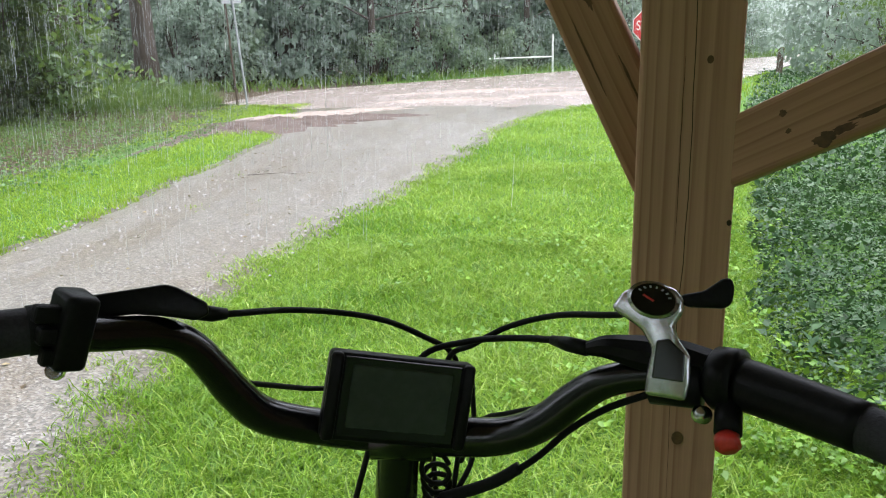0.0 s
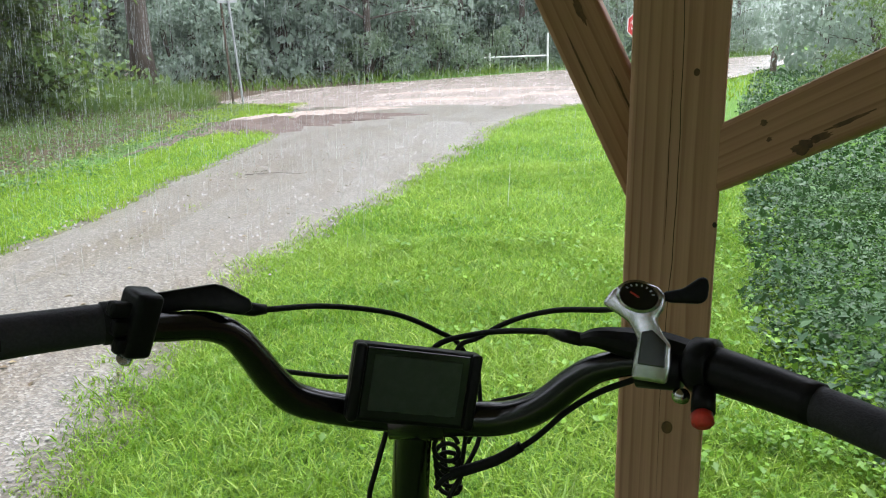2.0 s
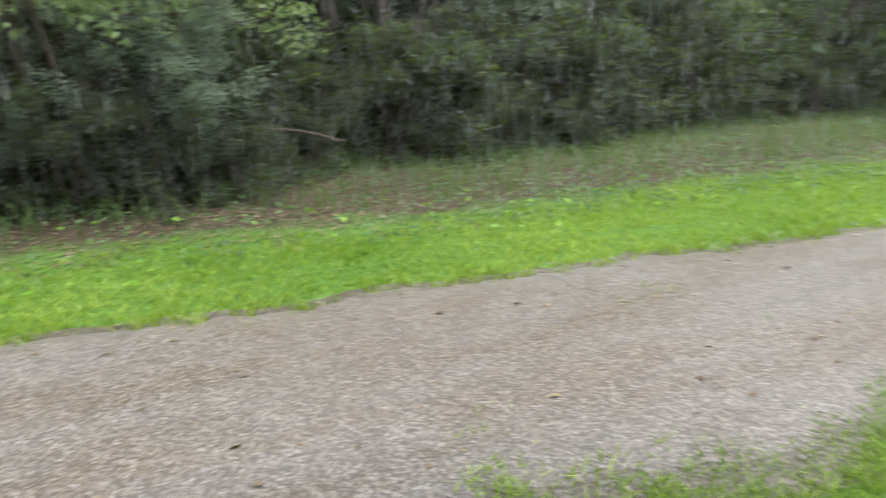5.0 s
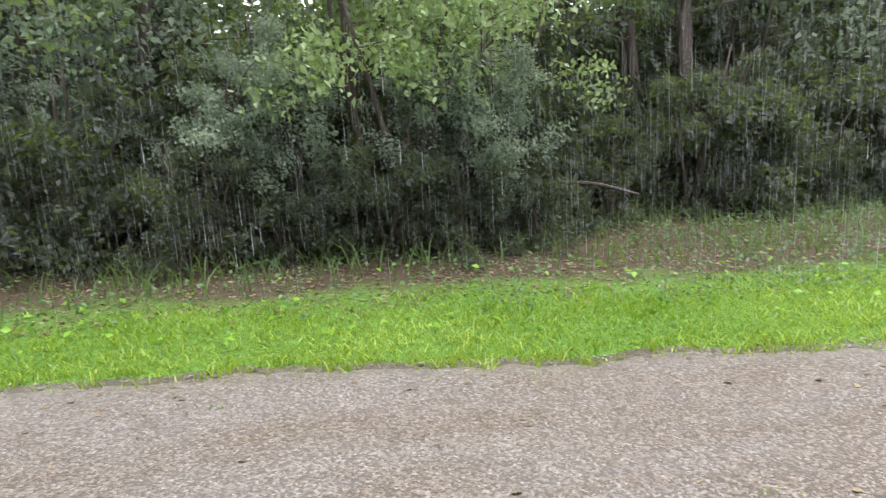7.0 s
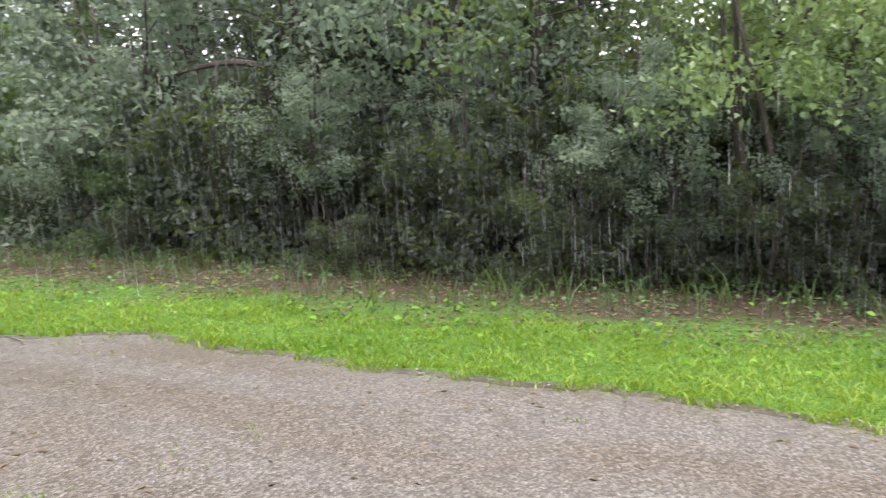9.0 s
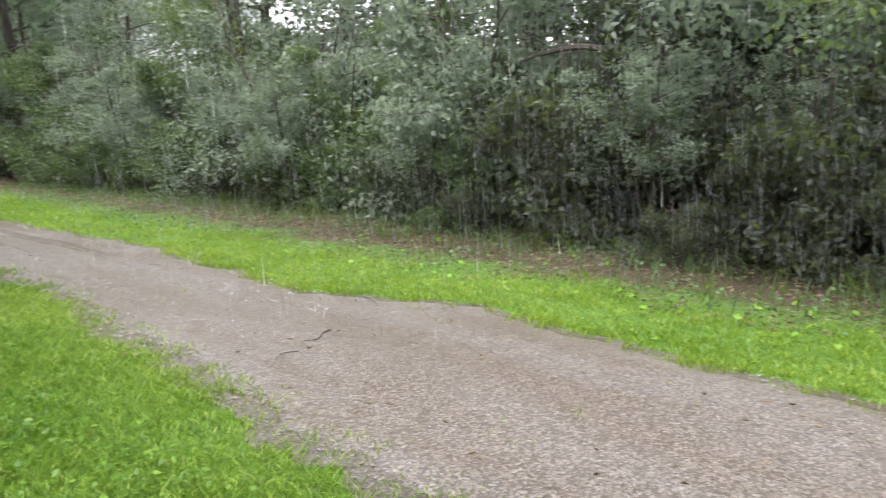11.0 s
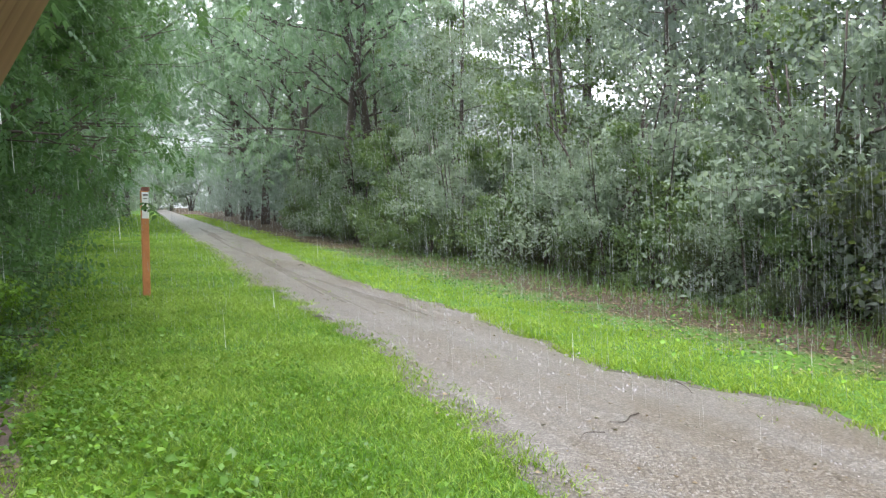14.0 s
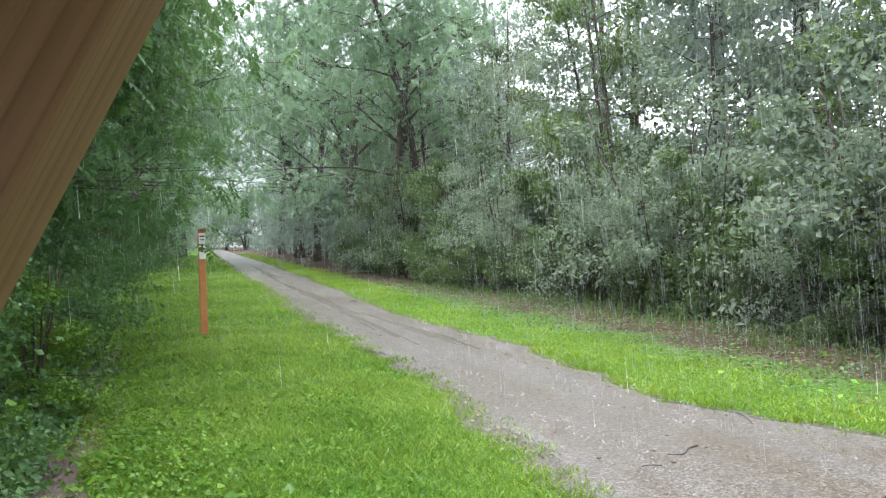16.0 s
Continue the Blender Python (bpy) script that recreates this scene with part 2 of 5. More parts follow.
M_GALV = plain_material("galvanised_post", (0.28, 0.29, 0.3), (0.4, 0.41, 0.42), 0.5, 0.6, scale=10)
M_MARKER = plain_material("orange_brown_marker", (0.46, 0.17, 0.055), (0.56, 0.23, 0.085), 0.55, scale=6, fine=80)
M_MARKCAP = plain_material("marker_cap", (0.16, 0.05, 0.035), (0.22, 0.075, 0.05), 0.5)
M_DARKWOOD = plain_material("weathered_bollard", (0.05, 0.035, 0.025), (0.11, 0.08, 0.055), 0.75, scale=10, fine=60, bump=0.4)
M_STONE = plain_material("gravel_stone", (0.10, 0.093, 0.087), (0.25, 0.238, 0.228), 0.5, scale=30, fine=200)
M_RAIN = rain_material()


# ---- mesh helpers ----
def part(name, mesh, material, parent=None, label="", smooth=False):
    """Links a mesh as one object, under a thing or a part if one is given."""
    mesh.materials.append(material)
    if smooth:
        mesh.polygons.foreach_set("use_smooth", [True] * len(mesh.polygons))
    ob = new(name, mesh)
    if parent:
        ob.parent = parent
        top = parent
        shift = Matrix.Identity(4)
        while top:
            shift = top.matrix_basis @ shift if top.type == "EMPTY" else shift
            top = top.parent
        ob.matrix_parent_inverse = shift.inverted() if parent.type == "EMPTY" else Matrix.Identity(4)
    if label:
        tagged(ob, label)
    return ob


def thing(name, base, label, category, group="", kind=""):
    e = new(name)
    e.empty_display_size = 0.1
    e.matrix_basis = Matrix.Translation(base)
    return tagged(e, label, category, group, kind)


def tri_mesh(name, verts, tris):
    """A mesh from arrays of vertices and triangles."""
    verts, tris = np.asarray(verts, np.float32), np.asarray(tris, np.int32)
    me = bpy.data.meshes.new(name)
    me.vertices.add(len(verts))
    me.vertices.foreach_set("co", verts.ravel())
    me.loops.add(len(tris) * 3)
    me.loops.foreach_set("vertex_index", tris.ravel())
    me.polygons.add(len(tris))
    me.polygons.foreach_set("loop_start", np.arange(0, len(tris) * 3, 3, dtype=np.int32))
    me.polygons.foreach_set("loop_total", np.full(len(tris), 3, np.int32))
    me.update(calc_edges=True)
    return me


def bm_mesh(name, bm):
    me = bpy.data.meshes.new(name)
    bm.to_mesh(me)
    bm.free()
    return me


def curve_points(pts, per=6):
    """A smooth line through the points."""
    p = [Vector(q) for q in pts]
    p = [2 * p[0] - p[1]] + p + [2 * p[-1] - p[-2]]
    out = []
    for i in range(1, len(p) - 2):
        a, b, c, d = p[i - 1], p[i], p[i + 1], p[i + 2]
        for k in range(per):
            t = k / per
            out.append(0.5 * (2 * b + (c - a) * t + (2 * a - 5 * b + 4 * c - d) * t * t + (3 * b - a - 3 * c + d) * t ** 3))
    return out + [p[-2]]


def tube_into(bm, pts, radii, sides=10, caps=True):
    """Sweeps a circle along the points."""
    n = len(pts)
    if isinstance(radii, (int, float)):
        radii = [radii] * n
    rings, ref = [], None
    for i in range(n):
        d = (pts[min(i + 1, n - 1)] - pts[max(i - 1, 0)]).normalized()
        if ref is None:
            ref = d.orthogonal().normalized()
        ref = (ref - d * ref.dot(d)).normalized()
        side = d.cross(ref)
        rings.append([bm.verts.new(pts[i] + radii[i] * (math.cos(2 * math.pi * k / sides) * ref + math.sin(2 * math.pi * k / sides) * side)) for k in range(sides)])
    for a, b in zip(rings, rings[1:]):
        for k in range(sides):
            bm.faces.new((a[k], a[(k + 1) % sides], b[(k + 1) % sides], b[k]))
    if caps:
        bm.faces.new(rings[0][::-1])
        bm.faces.new(rings[-1])


def tube(name, pts, radii, sides=12, smooth_path=True, per=6):
    if smooth_path and len(pts) > 2:
        if not isinstance(radii, (int, float)):
            n0 = len(pts)
            pos = np.linspace(0, n0 - 1, (n0 - 1) * per + 1)
            radii = [float(v) for v in np.interp(pos, range(n0), radii)]
        pts = curve_points(pts, per)
    bm = bmesh.new()
    tube_into(bm, [Vector(p) for p in pts], radii, sides)
    return bm_mesh(name, bm)


def block(name, m, sx, sy, sz, bevel=0.004, segments=2):
    """A bevelled block of that size, at the pose m."""
    bm = bmesh.new()
    bmesh.ops.create_cube(bm, size=1, matrix=Matrix.Diagonal((sx, sy, sz, 1)))
    if bevel:
        bmesh.ops.bevel(bm, geom=bm.edges[:], offset=bevel, segments=segments, affect="EDGES", profile=0.5)
    bmesh.ops.transform(bm, matrix=m, verts=bm.verts[:])
    return bm_mesh(name, bm)


def disc(name, m, r, depth, sides=24, bevel=0.001):
    bm = bmesh.new()
    bmesh.ops.create_cone(bm, cap_ends=True, segments=sides, radius1=r, radius2=r, depth=depth)
    if bevel:
        bmesh.ops.bevel(bm, geom=[e for e in bm.edges if len(e.link_faces) == 2 and any(len(f.verts) > 4 for f in e.link_faces)], offset=bevel, segments=2, affect="EDGES")
    bmesh.ops.transform(bm, matrix=m, verts=bm.verts[:])
    return bm_mesh(name, bm)


def unit(v):
    return v / np.maximum(np.linalg.norm(v, axis=-1, keepdims=True), 1e-9)


def leaf_arrays(c, size, rng, droop=0.25, width=0.3, flat=0.0):
    """Folded pointed leaves at the points c: two triangles either side of the midrib."""
    n = len(c)
    a = unit(rng.normal(size=(n, 3)) + np.array([0, 0, -droop * 2]))
    if flat:
        a[:, 2] *= 1 - flat
        a = unit(a)
    up = unit(rng.normal(size=(n, 3)) * (1 - 0.6 * flat) + np.array([0, 0, 0.9 + flat]))
    b = unit(np.cross(a, up))
    nr = np.cross(b, a)
    s = np.asarray(size).reshape(-1, 1) * np.ones((n, 1))
    v = np.stack([c, c + a * s * 0.45 + b * s * width + nr * s * 0.07, c + a * s - nr * s * 0.08, c + a * s * 0.45 - b * s * width + nr * s * 0.07], 1)
    i = np.arange(n)[:, None] * 4
    t = np.concatenate([i + np.array([0, 2, 1]), i + np.array([0, 3, 2])], 1).reshape(-1, 3)
    return v.reshape(-1, 3), t


def blade_arrays(base, height, width, rng, lean=0.5):
    """Bent grass blades: a tapering strip of three triangles each."""
    n = len(base)
    ang = rng.uniform(0, 2 * math.pi, n)
    side = np.stack([np.cos(ang), np.sin(ang), np.zeros(n)], 1) * (np.asarray(width).reshape(-1, 1) / 2)
    la = rng.uniform(0, 2 * math.pi, n)
    fall = np.stack([np.cos(la), np.sin(la), np.zeros(n)], 1) * (rng.uniform(0.15, 1.0, (n, 1)) * lean)
    h = np.asarray(height).reshape(-1, 1)
    z = np.array([[0, 0, 1.0]])
    mid = base + h * (0.55 * z + 0.3 * fall)
    tip = base + h * (0.9 * z + fall)
    v = np.stack([base - side, base + side, mid - side * 0.8, mid + side * 0.8, tip], 1)
    i = np.arange(n)[:, None] * 5
    t = np.concatenate([i + np.array([0, 1, 3]), i + np.array([0, 3, 2]), i + np.array([2, 3, 4])], 1).reshape(-1, 3)
    return v.reshape(-1, 3), t


def joined(*arrays):
    vs, ts, k = [], [], 0
    for v, t in arrays:
        vs.append(v)
        ts.append(t + k)
        k += len(v)
    return np.concatenate(vs), np.concatenate(ts)


# ---- the lie of the land ----
NEAR_EDGE = ((-130, -5.0), (-52, -3.1), (-23.5, -2.4), (-18.4, -2.29), (-11, -2.2), (-7.3, -2.37), (-5, -2.12), (-3.7, -1.96), (-2.3, -1.92), (0, -1.78),
             (2.6, -1.6), (3.4, -1.7), (4.25, -1.6), (5.5, -1.45), (7.3, -1.17), (10.2, -0.71), (14, -0.28), (15.8, 0.3), (17.7, 1.35))
FAR_EDGE = ((-130, -7.0), (-52, -5.1), (-45.7, -4.93), (-26, -4.3), (-14, -3.75), (-11.2, -3.69), (-8.3, -4.01), (-5.2, -3.66), (-3.85, -4.2), (-2.6, -4.09), (-1.3, -4.0),
            (0, -3.95), (1.5, -3.8), (2.6, -3.81), (5.7, -3.55), (8, -3.58), (11, -3.65), (13.3, -4.1), (15.5, -4.6), (17.7, -5.2))


def near_edge(y):
    return np.interp(y, [p[0] for p in NEAR_EDGE], [p[1] for p in NEAR_EDGE])


def far_edge(y):
    return np.interp(y, [p[0] for p in FAR_EDGE], [p[1] for p in FAR_EDGE])


def rough_edge(y, seed):
    """An uneven line: random offsets at three spacings, joined up."""
    r = np.random.default_rng(seed)
    out = 0 * y
    for step, amp in ((1.7, 0.10), (0.45, 0.07), (0.13, 0.05)):
        k = np.arange(-140, 30, step)
        out = out + np.interp(y, k, r.uniform(-amp, amp, len(k)))
    return out


def wob(x, y, s, seed=0.0):
    """Smooth unevenness, made of sines."""
    return (np.sin(x * 1.7 * s + y * 0.9 * s + seed) + np.sin(y * 2.3 * s - x * 0.6 * s + 1.3 + seed) + 0.6 * np.sin(y * 5.1 * s + x * 3.7 * s + 2.1) + 0.4 * np.sin(y * 11.3 * s - x * 8.1 * s)) / 3.0


def ground_height(x, y):
    z = 0.02 * wob(x, y, 1.1)
    z = z + 0.35 * np.exp(-(((x + 11.0) / 3.2) ** 2 + ((y - 20.0) / 3.0) ** 2))      # grassy hump by the road corner
    z = z + 0.08 * np.clip((x - 1.6) / 2.5, 0, 1) * np.clip((y + 1) / 2, 0, 1) * np.clip((14 - y) / 5, 0, 1)   # bank under the ground cover
    on = (x < near_edge(y) - 0.2) & (x > far_edge(y) + 0.2) & (y < 18)
    shy = (x < near_edge(y) + 0.55) & (x > far_edge(y) - 0.55) & (y < 18)
    return np.where(on | ((y > 16.5) & (x > -8) & (x < 30)), -0.03, np.where(shy, np.minimum(z, -0.012), z))


def grid_mesh(name, xs, ys, zf):
    gx, gy = np.meshgrid(xs, ys)
    v = np.stack([gx, gy, zf(gx, gy)], 2).reshape(-1, 3)
    nx = len(xs)
    i = (np.arange(len(ys) - 1)[:, None] * nx + np.arange(nx - 1)).ravel()
    t = np.concatenate([np.stack([i, i + 1, i + nx + 1], 1), np.stack([i, i + nx + 1, i + nx], 1)])
    return tri_mesh(name, v, t)


xs = np.concatenate([[-900, -400, -150, -60, -30, -20], np.arange(-16, 6.01, 0.25), [8, 12, 20, 40, 90, 200, 500, 900]])
ys = np.concatenate([[-900, -400, -200, -130, -90, -60, -40, -30], np.arange(-22, 24.01, 0.25), [27, 32, 40, 55, 80, 140, 300, 900]])
tagged(part("ground", grid_mesh("ground", xs, ys, ground_height), M_GROUND, smooth=True), "green turf and brown leaf mould beside a trail", "ground", kind="structure")

# trail: irregular edges, two faint wheel tracks
ty = np.concatenate([np.arange(-125, -20, 1.0), np.arange(-20, 17.7, 0.06), [17.7]])
tu = np.linspace(0, 1, 37)
gy, gu = np.meshgrid(ty, tu, indexing="ij")
en = near_edge(gy) + rough_edge(gy, 61)
ef = far_edge(gy) + rough_edge(gy, 62)
tx = ef + (en - ef) * gu
tz = 0.012 - 0.007 * np.exp(-((gu - 0.27) / 0.1) ** 2) - 0.007 * np.exp(-((gu - 0.75) / 0.1) ** 2) + 0.0015 * wob(tx, gy, 6.0) - 0.034 * (np.abs(gu - 0.5) * 2) ** 10
v = np.stack([tx, gy, tz], 2).reshape(-1, 3)
nx = len(tu)
i = (np.arange(len(ty) - 1)[:, None] * nx + np.arange(nx - 1)).ravel()
trail_mesh = tri_mesh("trail", v, np.concatenate([np.stack([i, i + 1, i + nx + 1], 1), np.stack([i, i + nx + 1, i + nx], 1)]))
tagged(part("trail", trail_mesh, M_TRAIL, smooth=True), "wet grey limestone gravel trail with brown muddy stretches", "trail", kind="structure")

# earth and fine gravel spilling past the trail's edges
def apron(name, edge, seed, width, lip):
    r0 = edge(ty) + rough_edge(ty, seed)
    spill = min(1.0, width * 3)
    cols = [r0 - lip * 0.3, r0 + lip * width * 0.5 + 0.6 * spill * rough_edge(ty, seed + 5), r0 + lip * width + 1.2 * spill * rough_edge(ty, seed + 9)]
    vs = np.stack([np.stack([c, ty, np.full(len(ty), z)], 1) for c, z in zip(cols, (-0.012, -0.001, -0.013))], 1).reshape(-1, 3)
    q = (np.arange(len(ty) - 1)[:, None] * 3 + np.arange(2)).ravel()
    t = np.concatenate([np.stack([q, q + 1, q + 4], 1), np.stack([q, q + 4, q + 3], 1)])
    return tagged(part(name, tri_mesh(name, vs, t if lip > 0 else t[:, ::-1]), M_APRON, smooth=True), "brown earth and grit along the trail's edge", "earth", kind="structure")


apron("trail_shoulder", near_edge, 61, 0.14, 1)
apron("trail_shoulder", far_edge, 62, 0.03, -1)

# road: a pale flooded sheet crossing beyond the trail's end
road_left = ((-60, 19.5), (-30, 19.8), (-12, 19.7), (-7.65, 19.5), (-5.3, 18.2), (-5.2, 17.4), (1.2, 17.3), (3.0, 20.0), (8.2, 30.3), (17.5, 52), (40, 95), (47, 92))
road_right = ((38, 100), (22.6, 71), (9.4, 50.8), (2.0, 40.0), (-4.8, 29.6), (-7, 26.4), (-8.9, 23.6), (-12, 23.4), (-30, 23.8), (-60, 24.5))
bm = bmesh.new()
bm.faces.new([bm.verts.new((x, y, 0.006)) for x, y in road_left + road_right])
bmesh.ops.triangulate(bm, faces=bm.faces[:])
tagged(part("road", bm_mesh("road", bm), M_ROAD), "pale sandy road running with rain water", "road", kind="structure")

# far-wood ring closing the view all round, mist painted into its pale colour
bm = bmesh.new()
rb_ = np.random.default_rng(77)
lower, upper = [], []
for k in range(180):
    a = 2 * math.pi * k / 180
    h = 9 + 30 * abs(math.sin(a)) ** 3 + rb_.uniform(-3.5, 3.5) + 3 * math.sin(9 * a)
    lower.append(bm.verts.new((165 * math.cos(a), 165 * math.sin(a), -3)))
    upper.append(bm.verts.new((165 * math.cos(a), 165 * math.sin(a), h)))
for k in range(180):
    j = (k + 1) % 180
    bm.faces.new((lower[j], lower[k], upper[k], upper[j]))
tagged(part("backdrop", bm_mesh("backdrop", bm), plain_material("haze_tinted_wood", (0.42, 0.47, 0.45), (0.56, 0.60, 0.58), 0.9, scale=0.05, fine=0.5, bump=0.0)), "far wood backdrop, rain mist painted into its pale grey-green", "backdrop", kind="structure")

# mud and sand washed onto the trail's mouth
def mound(name, cx, cy, rx, ry, turn, h, seed, rough=0.3):
    """A low uneven heap with a ragged outline that thins out to nothing."""
    r = np.random.default_rng(seed)
    na, nr = 72, 9
    a = np.arange(na) * 2 * math.pi / na
    rim = 1 + rough * (0.5 * np.sin(3 * a + seed) + 0.35 * np.sin(7 * a + 2 * seed) + 0.3 * np.sin(13 * a + 5 * seed)) + r.uniform(-0.12, 0.12, na)
    vs = [(cx, cy, h)]
    for k in range(1, nr + 1):
        f = k / nr
        x, y = rx * rim * f * np.cos(a), ry * rim * f * np.sin(a)
        X, Y = cx + x * math.cos(turn) - y * math.sin(turn), cy + x * math.sin(turn) + y * math.cos(turn)
        Z = h * (1 - f ** 2.2) * (0.75 + 0.45 * wob(X, Y, 5.0, seed) + r.uniform(-0.3, 0.3, na)) + 0.008 - 0.02 * (k == nr)
        vs += list(zip(X, Y, Z))
    ts = [(0, 1 + k, 1 + (k + 1) % na) for k in range(na)]
    for q in range(nr - 1):
        for k in range(na):
            p0, p1 = 1 + q * na + k, 1 + q * na + (k + 1) % na
            ts += [(p0, p0 + na, p1 + na), (p0, p1 + na, p1)]
    return tri_mesh(name, vs, ts)


for k, (x, y, a, b, r, h) in enumerate(((-4.1, 13.9, 1.5, 1.0, 0.55, 0.11), (-4.9, 13.0, 0.6, 0.9, 0.3, 0.08), (-3.2, 15.0, 1.1, 0.45, 0.5, 0.08))):
    tagged(part("mud_patch", mound("mud_patch", x, y, a, b, r, h, 1 + k, 0.6), M_MULCH, smooth=True), "dark brown mud and mulch washed over the gravel", "mud", kind="structure")
tagged(part("mud_patch", mound("mud_patch", -5.25, 11.9, 0.16, 1.9, 0.16, 0.03, 9, 0.6), M_MULCH, smooth=True), "dark washed gutter along the grass verge", "mud", kind="structure")
for k, (x, y, a, b, r) in enumerate(((-3.0, -17.0, 0.16, 7.5, -0.02), (-3.5, -33.0, 0.18, 8.0, -0.035), (-3.25, -10.5, 0.12, 2.2, 0.05))):
    tagged(part("mud_patch", mound("mud_patch", x, y, a, b, r, 0.012, 30 + k, 0.5), M_APRON, smooth=True), "brown earthy strip between the wheel tracks", "mud", kind="structure")
for k, (x, y, a, b, r) in enumerate(((-4.3, 15.6, 0.9, 0.22, 0.5), (-3.9, 16.3, 0.8, 0.2, 0.4), (-4.9, 15.2, 0.6, 0.16, 0.6), (-3.2, 16.9, 0.7, 0.2, 0.3), (-2.0, 19.5, 1.6, 0.2, 0.25), (1.5, 21.5, 2.2, 0.22, 0.3), (-1.0, 23.5, 2.6, 0.2, 0.4))):
    tagged(part("sand_bar", mound("sand_bar", x, y, a, b, r, 0.06, 10 + k, 0.5), M_SAND, smooth=True), "low ridge of wet sand left by running water", "sand bar", "sand bars on the road", kind="structure")


# ---- grass, weeds, litter, stones ----
IVY_EDGE = ((-60, 2.5), (-27, 1.6), (-14, 1.25), (-8.2, 1.0), (-4.7, 0.6), (-2, 0.9), (2.5, 1.08), (3.7, 1.0), (7, 1.9), (16.3, 4.3), (32, 9.1))
WALL_EDGE = ((-130, -10), (-52, -7.8), (-20.7, -6.9), (-12.5, -7.5), (-7.8, -7.3), (-5.2, -7.2), (-2.3, -6.7), (-0.3, -7.1), (2.3, -7.5), (6.2, -8.2), (14.8, -10.3), (19, -12.5), (24, -14))


def ivy_edge(y):
    return np.interp(y, [p[0] for p in IVY_EDGE], [p[1] for p in IVY_EDGE])


def wall_edge(y):
    return np.interp(y, [p[0] for p in WALL_EDGE], [p[1] for p in WALL_EDGE])


def scatter(rng, n, x0, x1, y0, y1):
    return rng.uniform(x0, x1, n), rng.uniform(y0, y1, n)


def placed(x, y, lift=0.0):
    return np.stack([x, y, np.maximum(ground_height(x, y), -0.01) + lift], 1)


def stuff(name, arrays, material, label, category):
    return tagged(part(name, tri_mesh(name, *arrays), material), label, category, kind="stuff")


rng = np.random.default_rng(11)


def lawn(n, x0, x1, y0, y1, h, w, inside):
    x, y = scatter(rng, n, x0, x1, y0, y1)
    keep = inside(x, y)
    x, y = x[keep], y[keep]
    clump = 0.75 + 0.35 * wob(x, y, 2.6)
    return blade_arrays(placed(x, y), h * clump * rng.uniform(0.55, 1.3, len(x)), w * rng.uniform(0.7, 1.3, len(x)), rng, 1.9)


def near_side(x, y):
    ragged = rough_edge(y, 61) + 0.10 * wob(x, y, 7.0)
    d = x - near_edge(y) - ragged
    sparse = np.clip(0.2 + 0.3 * wob(x, y, 3.0, 2.0) + np.maximum(d, 0) * 5.0, 0, 1)
    return (d > -0.16) & (x < ivy_edge(y) + np.where(y < -2, -0.15, np.where(y < 1.8, 3.0, 0.25))) & (rng.uniform(0, 1, len(x)) < sparse)


def far_side(x, y):
    d = far_edge(y) + rough_edge(y, 62) - x + 0.10 * wob(x, y, 5.0) + 0.08 * wob(x, y, 13.0)
    reach = 1.45 + 0.35 * wob(x, y, 1.2) + 0.12 * np.clip(y, 0, 6)
    return (d > -0.15) & (rng.uniform(0, 1, len(x)) < np.clip(0.45 + d * 3 + 0.35 * wob(x, y, 9.0, 3.0), 0.05, 1)) & (rng.uniform(0, 1, len(x)) < np.clip((reach - d) / 0.5, 0.0, 1))


stuff("grass", joined(lawn(20000, -1.9, 2.4, -1.2, 1.2, 0.05, 0.008, near_side), lawn(150000, -2.0, 1.4, 1.2, 5.5, 0.055, 0.0058, near_side), lawn(60000, -1.9, 2.4, 5.2, 9.0, 0.056, 0.0078, near_side), lawn(70000, -1.9, 3.2, 7.5, 17.5, 0.06, 0.0095, near_side)), M_LAWN, "bright green wet lawn grass beside the trail", "grass")
stuff("grass", joined(lawn(110000, -2.5, 1.3, -7.0, -1.2, 0.055, 0.006, near_side), lawn(45000, -2.6, 1.4, -12, -6.6, 0.06, 0.0085, near_side), lawn(60000, -3.2, 1.8, -30, -9, 0.07, 0.012, near_side), lawn(15000, -4.5, 3, -80, -30, 0.10, 0.04, near_side)), M_LAWN, "bright green wet grass strip beside the trail", "grass")
stuff("grass", joined(lawn(95000, -6.2, -3.4, -9, 9, 0.05, 0.008, far_side), lawn(44000, -7, -3.4, -32, -9, 0.065, 0.013, far_side), lawn(14000, -8.5, -4.0, -80, -32, 0.10, 0.04, far_side), lawn(36000, -7.5, -3.4, 9, 19, 0.07, 0.012, lambda x, y: far_side(x, y) & ((x > -4.9) | (x < -5.5) | (y > 15)))), M_GRASS, "bright green grass verge along the wood", "grass")

x, y = scatter(rng, 60000, -5.2, -3.2, -9, 9)
d = far_edge(y) + rough_edge(y, 62) - x
k = (d > -0.13) & (d < 0.12) & (wob(x, y, 4.5, 2.0) + 0.6 * wob(x, y, 11.0) > 0.05 - d)
stuff("grass", blade_arrays(placed(x[k], y[k], 0.005), rng.uniform(0.03, 0.085, k.sum()), np.full(k.sum(), 0.009), rng, 1.5), M_GRASS, "ragged grass tufts creeping over the gravel", "grass")

